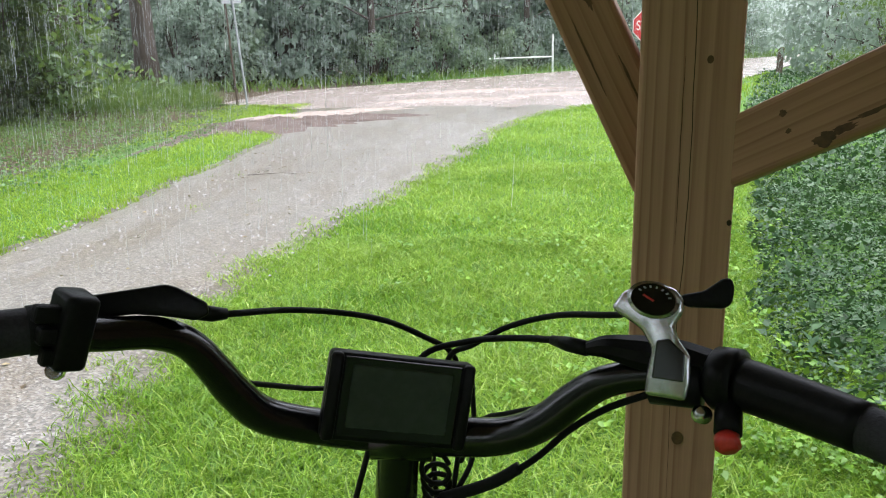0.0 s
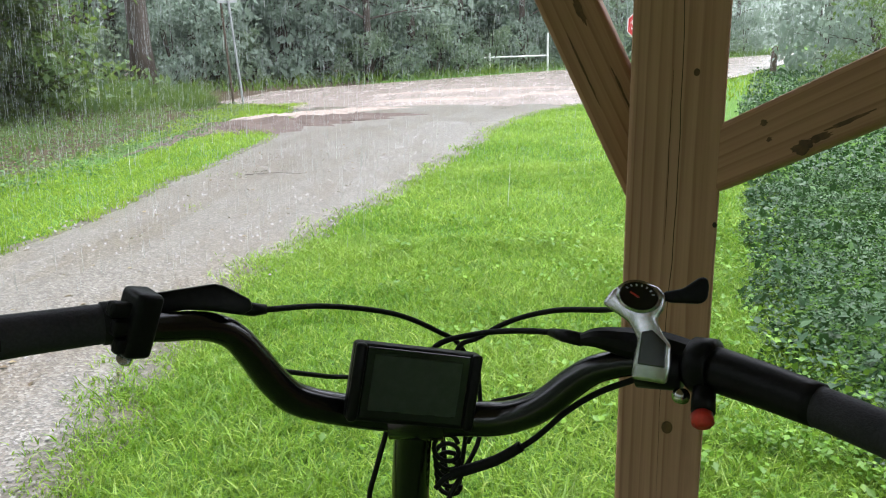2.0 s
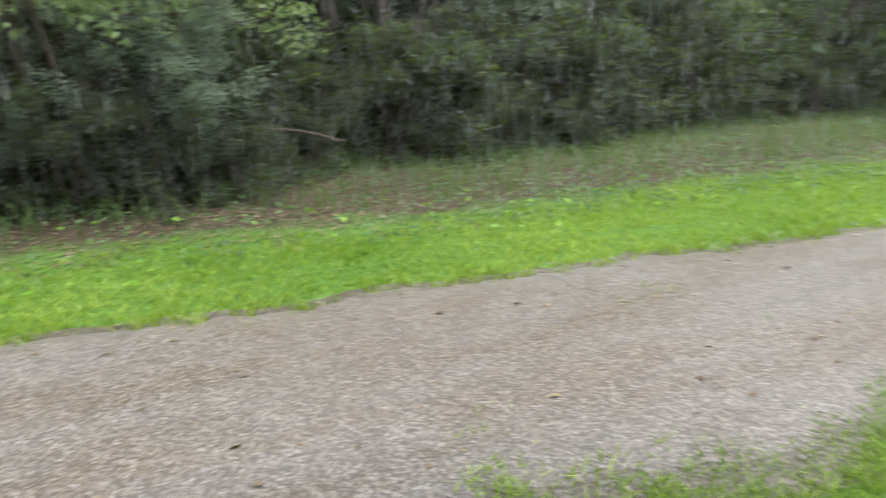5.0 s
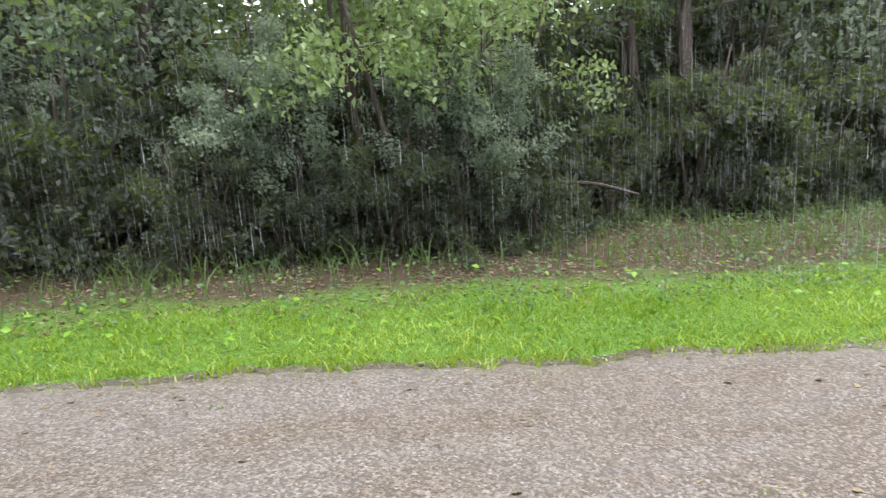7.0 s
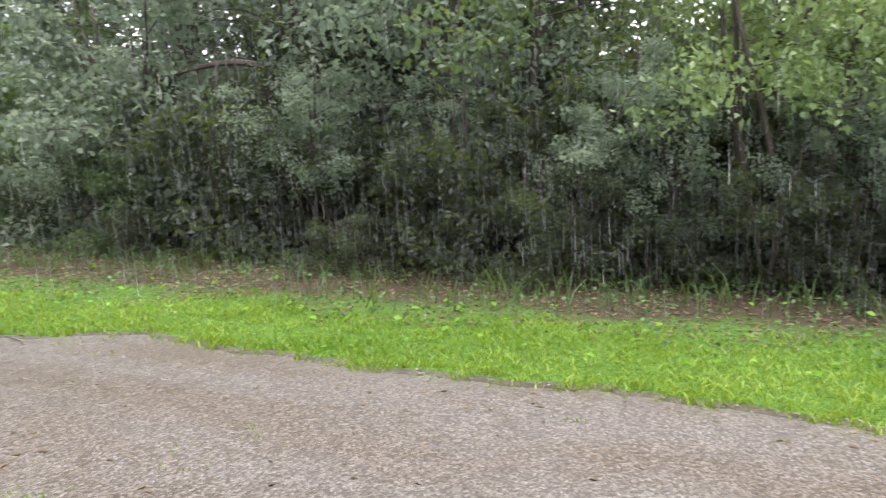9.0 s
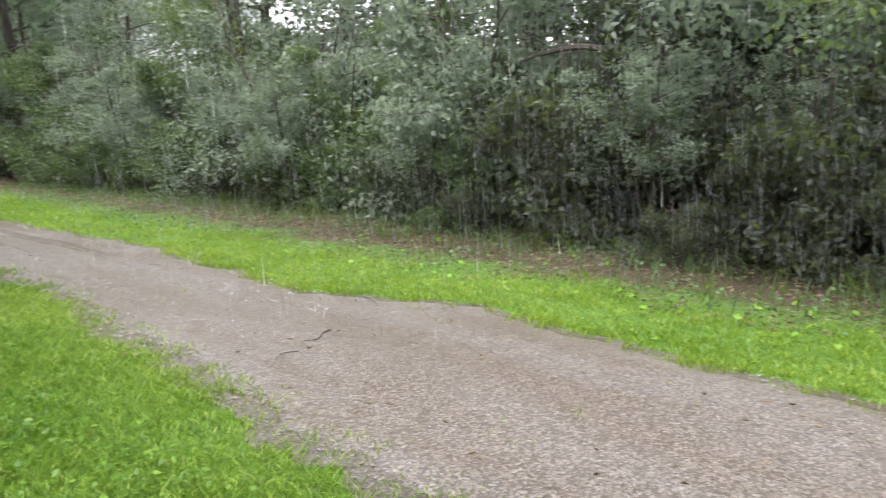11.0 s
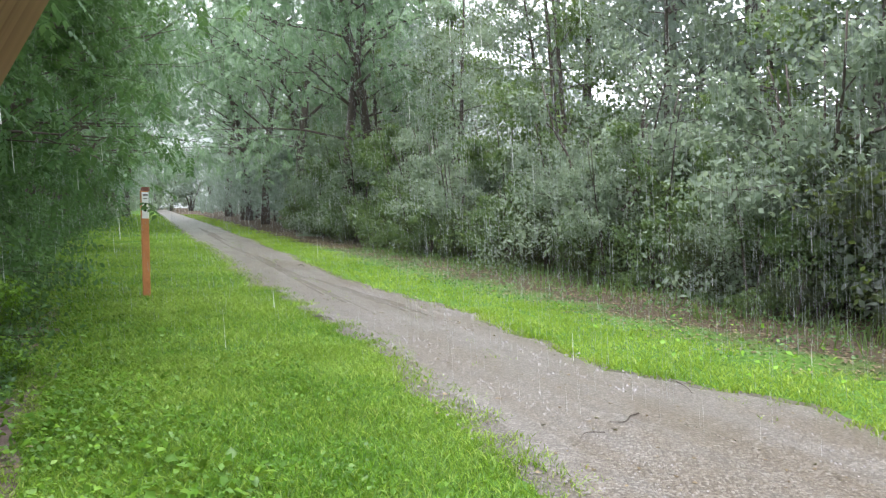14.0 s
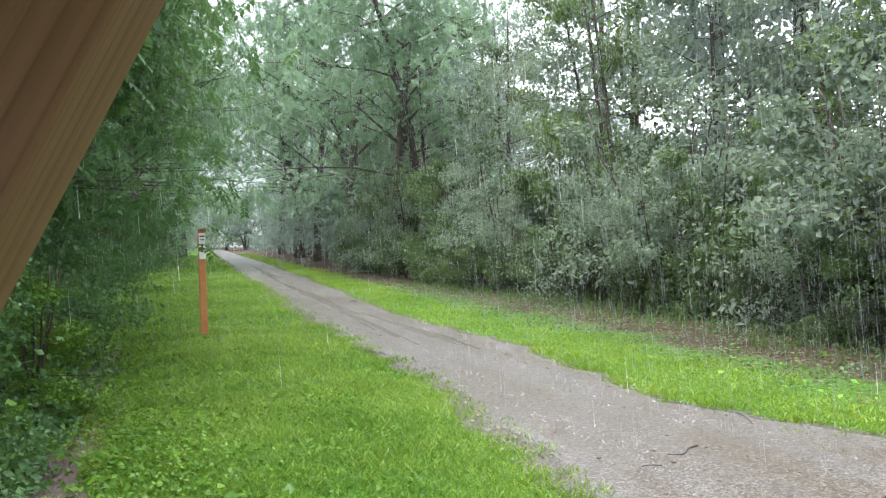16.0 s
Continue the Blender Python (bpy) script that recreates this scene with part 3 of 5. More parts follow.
# tall arching grass on the hump by the road corner and along the wood
x, y = scatter(rng, 9000, -13, -7.4, 16.0, 22.0)
k = ((x + 9.6) / 2.2) ** 2 + ((y - 18.6) / 2.2) ** 2 < 1
stuff("tall_grass", blade_arrays(placed(x[k], y[k]), rng.uniform(0.2, 0.55, k.sum()) * (0.7 + 0.6 * wob(x[k], y[k], 2.2)), np.full(k.sum(), 0.024), rng, 2.6), M_TALLGRASS, "tall arching unmown grass on a hump", "tall grass")
x, y = scatter(rng, 34000, -12.5, -5.2, -20, 20)
k = (x > wall_edge(y) - 1.2) & (x < wall_edge(y) + 1.3 + np.clip(y, 0, 15) * 0.15) & (rng.uniform(0, 1, len(x)) < 0.35 + 0.4 * wob(x, y, 1.5))
stuff("tall_grass", blade_arrays(placed(x[k], y[k]), rng.uniform(0.12, 0.35, k.sum()), np.full(k.sum(), 0.014), rng, 1.0), M_TALLGRASS, "dark rank grass at the wood's edge", "tall grass")
# verge beyond the road
x, y = scatter(rng, 30000, -12, 26, 24, 75)
rb = np.interp(y, [23.6, 26.4, 29.6, 40, 50.8, 71], [-8.9, -7, -4.8, 2.0, 9.4, 22.6])
k = (x < rb) & (x > rb - 4.5) & (rng.uniform(0, 1, len(x)) < 0.6)
stuff("tall_grass", blade_arrays(placed(x[k], y[k]), rng.uniform(0.2, 0.6, k.sum()), np.full(k.sum(), 0.06), rng, 1.8), M_TALLGRASS, "tall rough grass beyond the road", "tall grass")
x, y = scatter(rng, 8000, 2, 16, 18, 36)
k = (x > np.interp(y, [17, 20, 30.3, 52], [1.4, 3.2, 8.4, 17.7])) & (x < ivy_edge(y) + 0.6)
stuff("grass", blade_arrays(placed(x[k], y[k]), rng.uniform(0.08, 0.2, k.sum()), np.full(k.sum(), 0.03), rng, 0.8), M_GRASS, "green grass edge by the road", "grass")


def weed_leaves(n, x0, x1, y0, y1, inside, s0, s1, lift):
    x, y = scatter(rng, n, x0, x1, y0, y1)
    k = inside(x, y)
    c = placed(x[k], y[k])
    c[:, 2] += rng.uniform(0.2, 1.0, k.sum()) * lift
    return leaf_arrays(c, rng.uniform(s0, s1, k.sum()), rng, 0.0, 0.36, 0.45)


stuff("clover", joined(
    weed_leaves(9000, -1.0, 2.0, 1.4, 6.0, lambda x, y: near_side(x, y) & (wob(x, y, 3.3, 4.0) + 0.5 * x > 0.15), 0.018, 0.04, 0.09),
    weed_leaves(9000, -1.5, 1.5, -12.0, -1.5, lambda x, y: (x > near_edge(y) + 0.3) & (x < ivy_edge(y) + 0.2) & (wob(x, y, 3.0) + 0.8 * x > 0.0), 0.02, 0.05, 0.11)),
    M_WEED, "small round clover and weed leaves in the lawn", "clover")
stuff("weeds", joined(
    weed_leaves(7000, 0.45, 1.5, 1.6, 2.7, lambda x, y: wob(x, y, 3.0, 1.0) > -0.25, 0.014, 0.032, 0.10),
    # thick towards the hedge, where the dark green also stands in for shade
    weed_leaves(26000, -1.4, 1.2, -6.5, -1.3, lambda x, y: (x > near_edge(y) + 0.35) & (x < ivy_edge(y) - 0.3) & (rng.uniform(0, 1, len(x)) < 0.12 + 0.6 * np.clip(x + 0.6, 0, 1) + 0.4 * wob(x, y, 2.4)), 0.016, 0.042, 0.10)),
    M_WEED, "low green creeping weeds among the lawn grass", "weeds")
stuff("weeds", joined(
    weed_leaves(24000, -8.5, -4.6, -20, 14, lambda x, y: (x < far_edge(y) - 0.9) & (x > wall_edge(y) - 0.6) & (wob(x, y, 2.2, 1.0) > -0.3), 0.02, 0.05, 0.14),
    ),
    M_HEDGE, "low broadleaf weeds between verge and wood", "weeds")
stuff("weeds", weed_leaves(42000, -11.5, -4.8, 2.5, 18.5, lambda x, y: (x < far_edge(y) - 1.0) & (x > wall_edge(y) - 0.8) & (rng.uniform(0, 1, len(x)) < np.clip((y + 1) / 8, 0, 0.5)), 0.025, 0.05, 0.12), M_LEAF, "dim low weeds on the bank before the wood", "weeds")
stuff("weeds", weed_leaves(420, -6.2, -4.3, -7, 9, lambda x, y: x < far_edge(y) - 0.2, 0.03, 0.08, 0.08), M_CLOVER, "bright weed leaves in the verge", "weeds")
x, y = scatter(rng, 1900, -4.4, -1.7, -26, 10)
k = (x < near_edge(y)) & (x > far_edge(y)) & ((wob(x, y, 1.6, 5.0) > 0.6) | ((y < -5.5) & (np.abs(x - 0.5 * (near_edge(y) + far_edge(y))) < 0.16) & (wob(x, y, 1.1) > 0.0)) | (np.abs(x - near_edge(y)) < 0.2) | (np.abs(x - far_edge(y)) < 0.12))
tx_, ty_ = np.repeat(x[k], 9) + rng.normal(0, 0.035, 9 * k.sum()), np.repeat(y[k], 9) + rng.normal(0, 0.05, 9 * k.sum())
stuff("trail_weeds", blade_arrays(np.stack([tx_, ty_, np.full(len(tx_), -0.002)], 1), rng.uniform(0.015, 0.05, len(tx_)), np.full(len(tx_), 0.006), rng, 1.2), M_GRASS, "sparse weed tufts growing in the gravel", "weeds")

x, y = scatter(rng, 46000, -9.5, -4.9, -34, 18)
k = (x < far_edge(y) - 1.1 - 0.5 * wob(x, y, 1.3)) & (x > wall_edge(y) - 1.5) & (rng.uniform(0, 1, len(x)) < np.clip((5 - y) / 4, 0.2, 1))
stuff("leaf_litter", leaf_arrays(placed(x[k], y[k], 0.012), rng.uniform(0.022, 0.058, k.sum()), rng, 0.0, 0.32, 0.9), M_LITTER, "brown fallen leaves under the wood's edge", "leaf litter")
x, y = scatter(rng, 1500, -0.2, 2.2, -16, -2)
k = (np.abs(x - ivy_edge(y) - 0.05) < 0.45)
stuff("leaf_litter", leaf_arrays(placed(x[k], y[k], 0.02), rng.uniform(0.03, 0.07, k.sum()), rng, 0.0, 0.32, 0.9), M_LITTER, "brown fallen leaves on bare soil below the hedge", "leaf litter")
x, y = scatter(rng, 900, -4.2, -1.6, -14, 11)
k = (x < near_edge(y) + 0.2) & (x > far_edge(y) - 0.1)
stuff("leaf_litter", leaf_arrays(np.stack([x[k], y[k], np.full(k.sum(), 0.012)], 1), rng.uniform(0.018, 0.05, k.sum()), rng, 0.0, 0.35, 0.97), M_LITTER, "scattered fallen leaves on the gravel", "leaf litter")


def stones(n, x0, x1, y0, y1, s0, s1):
    x, y = scatter(rng, n, x0, x1, y0, y1)
    k = (x < near_edge(y) + 0.12) & (x > far_edge(y) - 0.06)
    x, y = x[k], y[k]
    m = len(x)
    s = rng.uniform(s0, s1, m) * rng.choice([0.6, 0.8, 1.0, 1.5], m)
    o = np.array([[1, 0, 0], [0, 1, 0], [-1, 0, 0], [0, -1, 0], [0, 0, 0.8]])
    a = rng.uniform(0, 6.3, m)
    ca, sa = np.cos(a), np.sin(a)
    jit = o[None] * rng.uniform(0.6, 1.4, (m, 5, 1)) * s[:, None, None]
    v = np.stack([jit[..., 0] * ca[:, None] - jit[..., 1] * sa[:, None] + x[:, None], jit[..., 0] * sa[:, None] + jit[..., 1] * ca[:, None] + y[:, None], jit[..., 2] + 0.006], 2)
    i = np.arange(m)[:, None] * 5
    t = np.concatenate([i + np.array(q) for q in ((0, 1, 4), (1, 2, 4), (2, 3, 4), (3, 0, 4))], 1).reshape(-1, 3)
    return v.reshape(-1, 3), t


stuff("gravel", joined(stones(14000, -4.2, -1.4, -4.5, 5.0, 0.003, 0.007), stones(7000, -4.3, -0.8, -12, -4.5, 0.005, 0.012), stones(7000, -4.0, -0.4, 5, 14, 0.005, 0.012)), M_STONE, "loose pale gravel stones on the trail", "gravel")

# dark glossy ground cover on the bank
def ivy_patch(n, x0, x1, y0, y1, s0, s1, lift):
    x, y = scatter(rng, n, x0, x1, y0, y1)
    k = x > ivy_edge(y) + 0.08 * wob(x, y, 4.0)
    c = placed(x[k], y[k])
    c[:, 2] += lift * (0.55 + 0.4 * wob(x[k], y[k], 3.5)) * rng.uniform(0.3, 1.0, k.sum()) * np.clip((x[k] - ivy_edge(y[k])) * 2.5 + 0.25, 0, 1)
    return leaf_arrays(c, rng.uniform(s0, s1, k.sum()), rng, -0.1, 0.3, 0.45)


stuff("ground_cover", joined(ivy_patch(10000, 0.9, 6.5, 1.6, 9, 0.05, 0.09, 0.22), ivy_patch(90000, 0.9, 4.0, 2.0, 7.5, 0.016, 0.032, 0.22), ivy_patch(32000, 1.5, 9.0, 7.5, 17, 0.04, 0.075, 0.18), ivy_patch(16000, 3.0, 14.0, 17, 33, 0.08, 0.15, 0.2)), M_IVY, "dense dark glossy periwinkle ground cover", "ground cover")


x, y = scatter(rng, 15000, 0.35, 2.2, -7.5, -1.6)
k = x > 0.62 + 0.12 * wob(x, y, 3.0)
c = placed(x[k], y[k])
c[:, 2] += rng.uniform(0.02, 0.4, k.sum()) * np.clip((x[k] - 0.3) * 1.3, 0, 1)
stuff("ground_cover", leaf_arrays(c, rng.uniform(0.03, 0.075, k.sum()), rng, 0.0, 0.33, 0.4), M_HEDGE, "leafy dark green growth at the hedge's foot", "ground cover")
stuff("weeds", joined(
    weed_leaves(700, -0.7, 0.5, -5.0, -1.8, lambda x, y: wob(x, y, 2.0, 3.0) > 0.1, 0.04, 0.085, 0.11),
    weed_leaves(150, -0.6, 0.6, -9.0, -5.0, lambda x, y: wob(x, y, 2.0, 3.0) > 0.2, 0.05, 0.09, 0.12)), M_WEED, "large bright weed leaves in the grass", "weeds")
for k, (x, y, a, b, r) in enumerate(((0.56, -5.0, 0.2, 1.5, -0.05), (0.76, -8.4, 0.24, 2.0, 0.0), (0.5, -3.2, 0.16, 0.7, 0.1))):
    tagged(part("bare_soil", mound("bare_soil", x, y, a, b, r, 0.02, 70 + k, 0.7), M_MULCH, smooth=True), "strip of bare brown soil below the hedge", "soil", kind="structure")


# ---- trees and shrubs ----
def skeleton_tree(seed, h, trunk_r, crown_lo, spread, limbs, lean=0.06, stems=1):
    """Trunk and limbs as tapering tubes, and the points where leaves grow."""
    r = np.random.default_rng(seed)
    bm = bmesh.new()
    spots = []
    for s in range(stems):
        az0 = r.uniform(0, 6.3)
        out = 0 if stems == 1 else r.uniform(0.15, 0.5)
        tr = []
        for k in range(7):
            f = k / 6
            w = h * lean * f * f
            tr.append(Vector((math.cos(az0) * (w + out * (0.2 + f * 1.6)) + r.normal(0, 0.03) * h * 0.1 * f, math.sin(az0) * (w + out * (0.2 + f * 1.6)) + r.normal(0, 0.03) * h * 0.1 * f, h * f * (1 if stems == 1 else r.uniform(0.8, 1)))))
        tr[0].z = -0.1
        line = curve_points(tr, 2)
        tube_into(bm, line, [trunk_r * (1.25 if i == 0 else 1) * (1 - 0.85 * i / (len(line) - 1)) + 0.006 for i in range(len(line))], 8 if stems == 1 else 5)
        m = max(3, limbs // stems)
        for j in range(m):
            f = crown_lo + (0.97 - crown_lo) * (j + r.uniform(0, 0.8)) / m
            o = line[min(int(f * (len(line) - 1)), len(line) - 1)]
            az = j * 2.4 + az0 + r.uniform(-0.5, 0.5)
            el = r.uniform(0.15, 0.75)
            ln = spread * (1.05 - 0.6 * f) * r.uniform(0.7, 1.2)
            d = Vector((math.cos(az) * math.cos(el), math.sin(az) * math.cos(el), math.sin(el)))
            lp = [o + d * ln * q + Vector((0, 0, -0.18 * ln * q * q)) + Vector(r.normal(0, 0.04, 3)) * ln * q for q in (0, 0.3, 0.6, 1.0)]
            lr = max(0.01, trunk_r * 0.38 * (1 - 0.6 * f))
            tube_into(bm, lp, [lr, lr * 0.7, lr * 0.45, lr * 0.15], 4, False)
            for q in range(6):
                u = r.uniform(0.3, 1.0)
                b = lp[0].lerp(lp[3], u)
                td = (d + Vector(r.normal(0, 0.7, 3))).normalized() * ln * r.uniform(0.18, 0.4)
                tube_into(bm, [b, b + td], [lr * 0.25, 0.003], 3, False)
                spots.append((b + td * 0.6, ln * 0.11))
                spots.append((b + td, ln * 0.10))
            spots.append((lp[3], ln * 0.12))
            spots.append((lp[2], ln * 0.13))
    return bm_mesh("trunk", bm), spots


def crown_mesh(spots, n, leaf, seed, droop=0.3, width=0.28):
    r = np.random.default_rng(seed)
    c = np.array([s[0][:] for s in spots])
    rad = np.array([s[1] for s in spots])
    i = r.integers(0, len(c), n)
    p = c[i] + r.normal(size=(n, 3)) * rad[i][:, None] * np.array([1, 1, 0.75])
    p[:, 2] = np.maximum(p[:, 2], 0.05)
    return tri_mesh("crown", *leaf_arrays(p, leaf * r.uniform(0.6, 1.3, n), r, droop, width))


def feather_mesh(spots, n, length, seed, pairs=6):
    """Hanging compound leaves: pointed leaflets in pairs along a drooping stalk."""
    r = np.random.default_rng(seed)
    c = np.array([s[0][:] for s in spots])
    rad = np.array([s[1] for s in spots])
    i = r.integers(0, len(c), n)
    p = c[i] + r.normal(size=(n, 3)) * rad[i][:, None]
    p[:, 2] = np.maximum(p[:, 2], 0.3)
    a = unit(r.normal(size=(n, 3)) * np.array([1, 1, 0.3]) + np.array([0, 0, -0.55]))
    b = unit(np.cross(a, np.array([0, 0, 1.0])))
    nr = np.cross(b, a)
    ln = length * r.uniform(0.7, 1.25, (n, 1))
    out = []
    for j in range(pairs):
        f = 0.2 + 0.8 * j / pairs
        o = p + a * ln * f + np.array([0, 0, -0.18]) * ln * f * f
        for sd in (-1, 1):
            d = unit(a * 0.55 + b * sd * 0.85 + np.array([0, 0, -0.3]) + r.normal(size=(n, 3)) * 0.12)
            q = unit(np.cross(d, nr))
            sz = ln * 0.30 * (1.0 - 0.35 * abs(f - 0.55)) * r.uniform(0.8, 1.15, (n, 1))
            v = np.stack([o, o + d * sz * 0.4 + q * sz * 0.24, o + d * sz - nr * sz * 0.08, o + d * sz * 0.4 - q * sz * 0.24], 1)
            k = np.arange(n)[:, None] * 4
            out.append((v.reshape(-1, 3), np.concatenate([k + np.array([0, 2, 1]), k + np.array([0, 3, 2])], 1).reshape(-1, 3)))
    return tri_mesh("crown", *joined(*out))


def grow(name, label, category, group, seed, h, trunk_r, crown_lo, spread, limbs, n, leaf, material, stems=1, lean=0.06, feathery=False):
    """A tree or shrub standing at the origin."""
    t = thing(name, (0, 0, 0), label, category, group)
    wood, spots = skeleton_tree(seed, h, trunk_r, crown_lo, spread, limbs, lean, stems)
    part("trunk" if stems == 1 else "branching", wood, M_BARK, t, "dark wet bark", smooth=True)
    part("crown", feather_mesh(spots, n, leaf, seed + 50) if feathery else crown_mesh(spots, n, leaf, seed + 50), material, t, "hanging feathery wet leaves" if feathery else "dense wet green leaves")
    return t


def plant_out(protos, spots):
    """Sets the first of each kind and its copies on the spots (x, y, turn, size)."""
    used = set()
    for k, (x, y, turn, size) in enumerate(spots):
        p = protos[k % len(protos)]
        m = Matrix.Translation((x, y, float(ground_height(np.array(x), np.array(y))))) @ Matrix.Rotation(turn, 4, "Z") @ Matrix.Diagonal((size, size, size, 1))
        if p.name in used:
            copy_thing(p, m)
        else:
            used.add(p.name)
            p.matrix_basis = m


rt = random.Random(5)


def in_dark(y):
    """Wood edge stretch, open below, with its inner shade painted as dark leaves."""
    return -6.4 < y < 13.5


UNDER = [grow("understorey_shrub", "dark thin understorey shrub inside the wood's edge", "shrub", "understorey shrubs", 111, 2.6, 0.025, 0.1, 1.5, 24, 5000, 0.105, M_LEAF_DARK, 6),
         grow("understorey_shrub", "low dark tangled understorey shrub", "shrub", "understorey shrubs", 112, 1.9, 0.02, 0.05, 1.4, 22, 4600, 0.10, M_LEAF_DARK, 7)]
SHRUBS = [grow("shrub", "dense dark green shrub at the wood's edge", "shrub", "shrubs along the wood", 101, 3.2, 0.03, 0.08, 1.7, 24, 6600, 0.09, M_LEAF, 5),
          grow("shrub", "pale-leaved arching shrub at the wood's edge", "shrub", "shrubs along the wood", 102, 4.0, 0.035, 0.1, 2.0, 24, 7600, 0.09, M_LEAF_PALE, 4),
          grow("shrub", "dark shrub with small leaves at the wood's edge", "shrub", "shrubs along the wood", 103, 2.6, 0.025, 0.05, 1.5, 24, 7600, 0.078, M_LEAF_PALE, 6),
          grow("shrub", "dark tangled shrub at the wood's edge", "shrub", "shrubs along the wood", 104, 3.6, 0.03, 0.08, 1.8, 24, 6600, 0.09, M_LEAF, 5)]
spots = []
yy = -34.0
while yy < 19:
    spots.append((float(wall_edge(yy)) - 0.9 + rt.uniform(-0.5, 0.4), yy, rt.uniform(0, 6.3), rt.uniform(0.8, 1.2)))
    yy += rt.uniform(1.2, 1.9)
corner = [q for q in spots if q[1] >= 13.5]
plant_out(SHRUBS, [q for q in spots if q[1] <= -6.4] + [(-8.3, -7.2, 2.0, 1.15)])
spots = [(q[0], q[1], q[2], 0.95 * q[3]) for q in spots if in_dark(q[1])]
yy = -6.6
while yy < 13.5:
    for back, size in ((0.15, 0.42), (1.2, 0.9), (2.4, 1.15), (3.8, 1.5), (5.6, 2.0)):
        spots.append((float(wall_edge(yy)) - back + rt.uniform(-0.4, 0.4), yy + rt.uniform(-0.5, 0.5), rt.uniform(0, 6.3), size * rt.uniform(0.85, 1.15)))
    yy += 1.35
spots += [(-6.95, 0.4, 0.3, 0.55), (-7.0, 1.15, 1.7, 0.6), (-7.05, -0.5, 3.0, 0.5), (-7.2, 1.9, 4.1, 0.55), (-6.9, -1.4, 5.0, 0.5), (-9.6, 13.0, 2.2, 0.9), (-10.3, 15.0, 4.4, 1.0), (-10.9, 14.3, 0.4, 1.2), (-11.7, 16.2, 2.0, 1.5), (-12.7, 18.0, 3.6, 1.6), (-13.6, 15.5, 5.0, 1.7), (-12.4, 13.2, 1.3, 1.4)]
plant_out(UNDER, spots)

MIDS = [grow("tree", "slender wet tree with a dense dark crown", "tree", "trees of the wood", 201, 8.5, 0.09, 0.18, 2.6, 24, 8000, 0.12, M_LEAF_PALE),
        grow("tree", "slender leaning tree with pale leaves", "tree", "trees of the wood", 202, 7.5, 0.08, 0.22, 2.4, 22, 7500, 0.115, M_LEAF_PALE, 1, 0.12),
        grow("tree", "two-stemmed tree with a dark crown", "tree", "trees of the wood", 203, 9.5, 0.09, 0.25, 2.8, 24, 8000, 0.12, M_LEAF, 2)]
spots = []
yy = -50.0
while yy < 17:
    if not -1.2 < yy < 3.5:
        spots.append((float(wall_edge(yy)) - 2.6 + rt.uniform(-0.8, 0.7), yy, rt.uniform(0, 6.3), rt.uniform(0.85, 1.2)))
    yy += rt.uniform(2.0, 3.0) if yy > -30 else 3.6
spots += [(-8.6, -2.2, 3.0, 0.75), (-9.0, -3.4, 1.0, 0.85), (-9.3, -5.6, 2.0, 0.9), (-9.9, 4.6, 5.0, 0.9)]
plant_out(MIDS, spots)

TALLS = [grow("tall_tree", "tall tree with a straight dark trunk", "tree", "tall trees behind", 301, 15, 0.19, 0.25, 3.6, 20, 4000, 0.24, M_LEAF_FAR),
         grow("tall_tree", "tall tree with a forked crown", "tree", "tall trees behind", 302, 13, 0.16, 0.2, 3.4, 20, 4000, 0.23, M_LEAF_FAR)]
spots = []
yy = -60.0
while yy < 12:
    if not (-1.5 < yy < 7.5 or -33 < yy < -25):
        spots.append((float(wall_edge(yy)) - 5.8 + rt.uniform(-1.2, 1.2), yy, rt.uniform(0, 6.3), rt.uniform(0.85, 1.15)))
    yy += rt.uniform(2.6, 3.8)
yy = -46.0
while yy < 14:
    if not (-2.0 < yy < 8.5 or -40 < yy < -20):
        spots.append((float(wall_edge(yy)) - 9.5 + rt.uniform(-1.2, 1.2), yy, rt.uniform(0, 6.3), rt.uniform(0.7, 0.95)))
    yy += rt.uniform(2.4, 3.4)
# beyond the road, and closing the trail far away
for x, y in ((-16, 30), (-12.5, 29), (-9.5, 31), (-8.5, 35), (-5, 36.5), (-3.5, 41), (0, 44), (-1, 49), (3.5, 49), (6.5, 55), (4, 58), (11, 61), (16, 69), (10, 70), (-14, 36), (-20, 30), (-9, 44), (28, 78), (22, 84), (26, 62), (21, 49), (16, 41), (14, 34), (19, 40), (24, 46), (18, 33), (29, 56), (33, 70), (-6, 33), (-2, 46), (2, 53), (8, 63), (-11, 33)):
    spots.append((x + rt.uniform(-0.6, 0.6), y + rt.uniform(-0.6, 0.6), rt.uniform(0, 6.3), rt.uniform(0.85, 1.2)))
for k in range(7):
    spots.append((-10.5 - 0.06 * k * 9, -64 - 9 * k, rt.uniform(0, 6.3), 1.0))
    spots.append((2.4 - 0.5 * k, -52 - 9 * k, rt.uniform(0, 6.3), 0.9))
plant_out(TALLS, spots)

# big bare trunks by the road corner
BIGS = [grow("big_tree", "big old tree with a bare thick trunk", "tree", "old trees by the road", 401, 17, 0.34, 0.42, 4.6, 26, 9000, 0.2, M_LEAF, 1, 0.02)]
# last two trees are added only to shade the bank from the sky
plant_out(BIGS, [(-10.9, 22.4, 0.5, 0.95), (-12.7, 21.2, 2.0, 0.8), (-15.5, 27.0, 4.0, 0.6), (-14.2, 16.0, 1.2, 0.8), (-13.4, 11.5, 5.1, 0.75)])
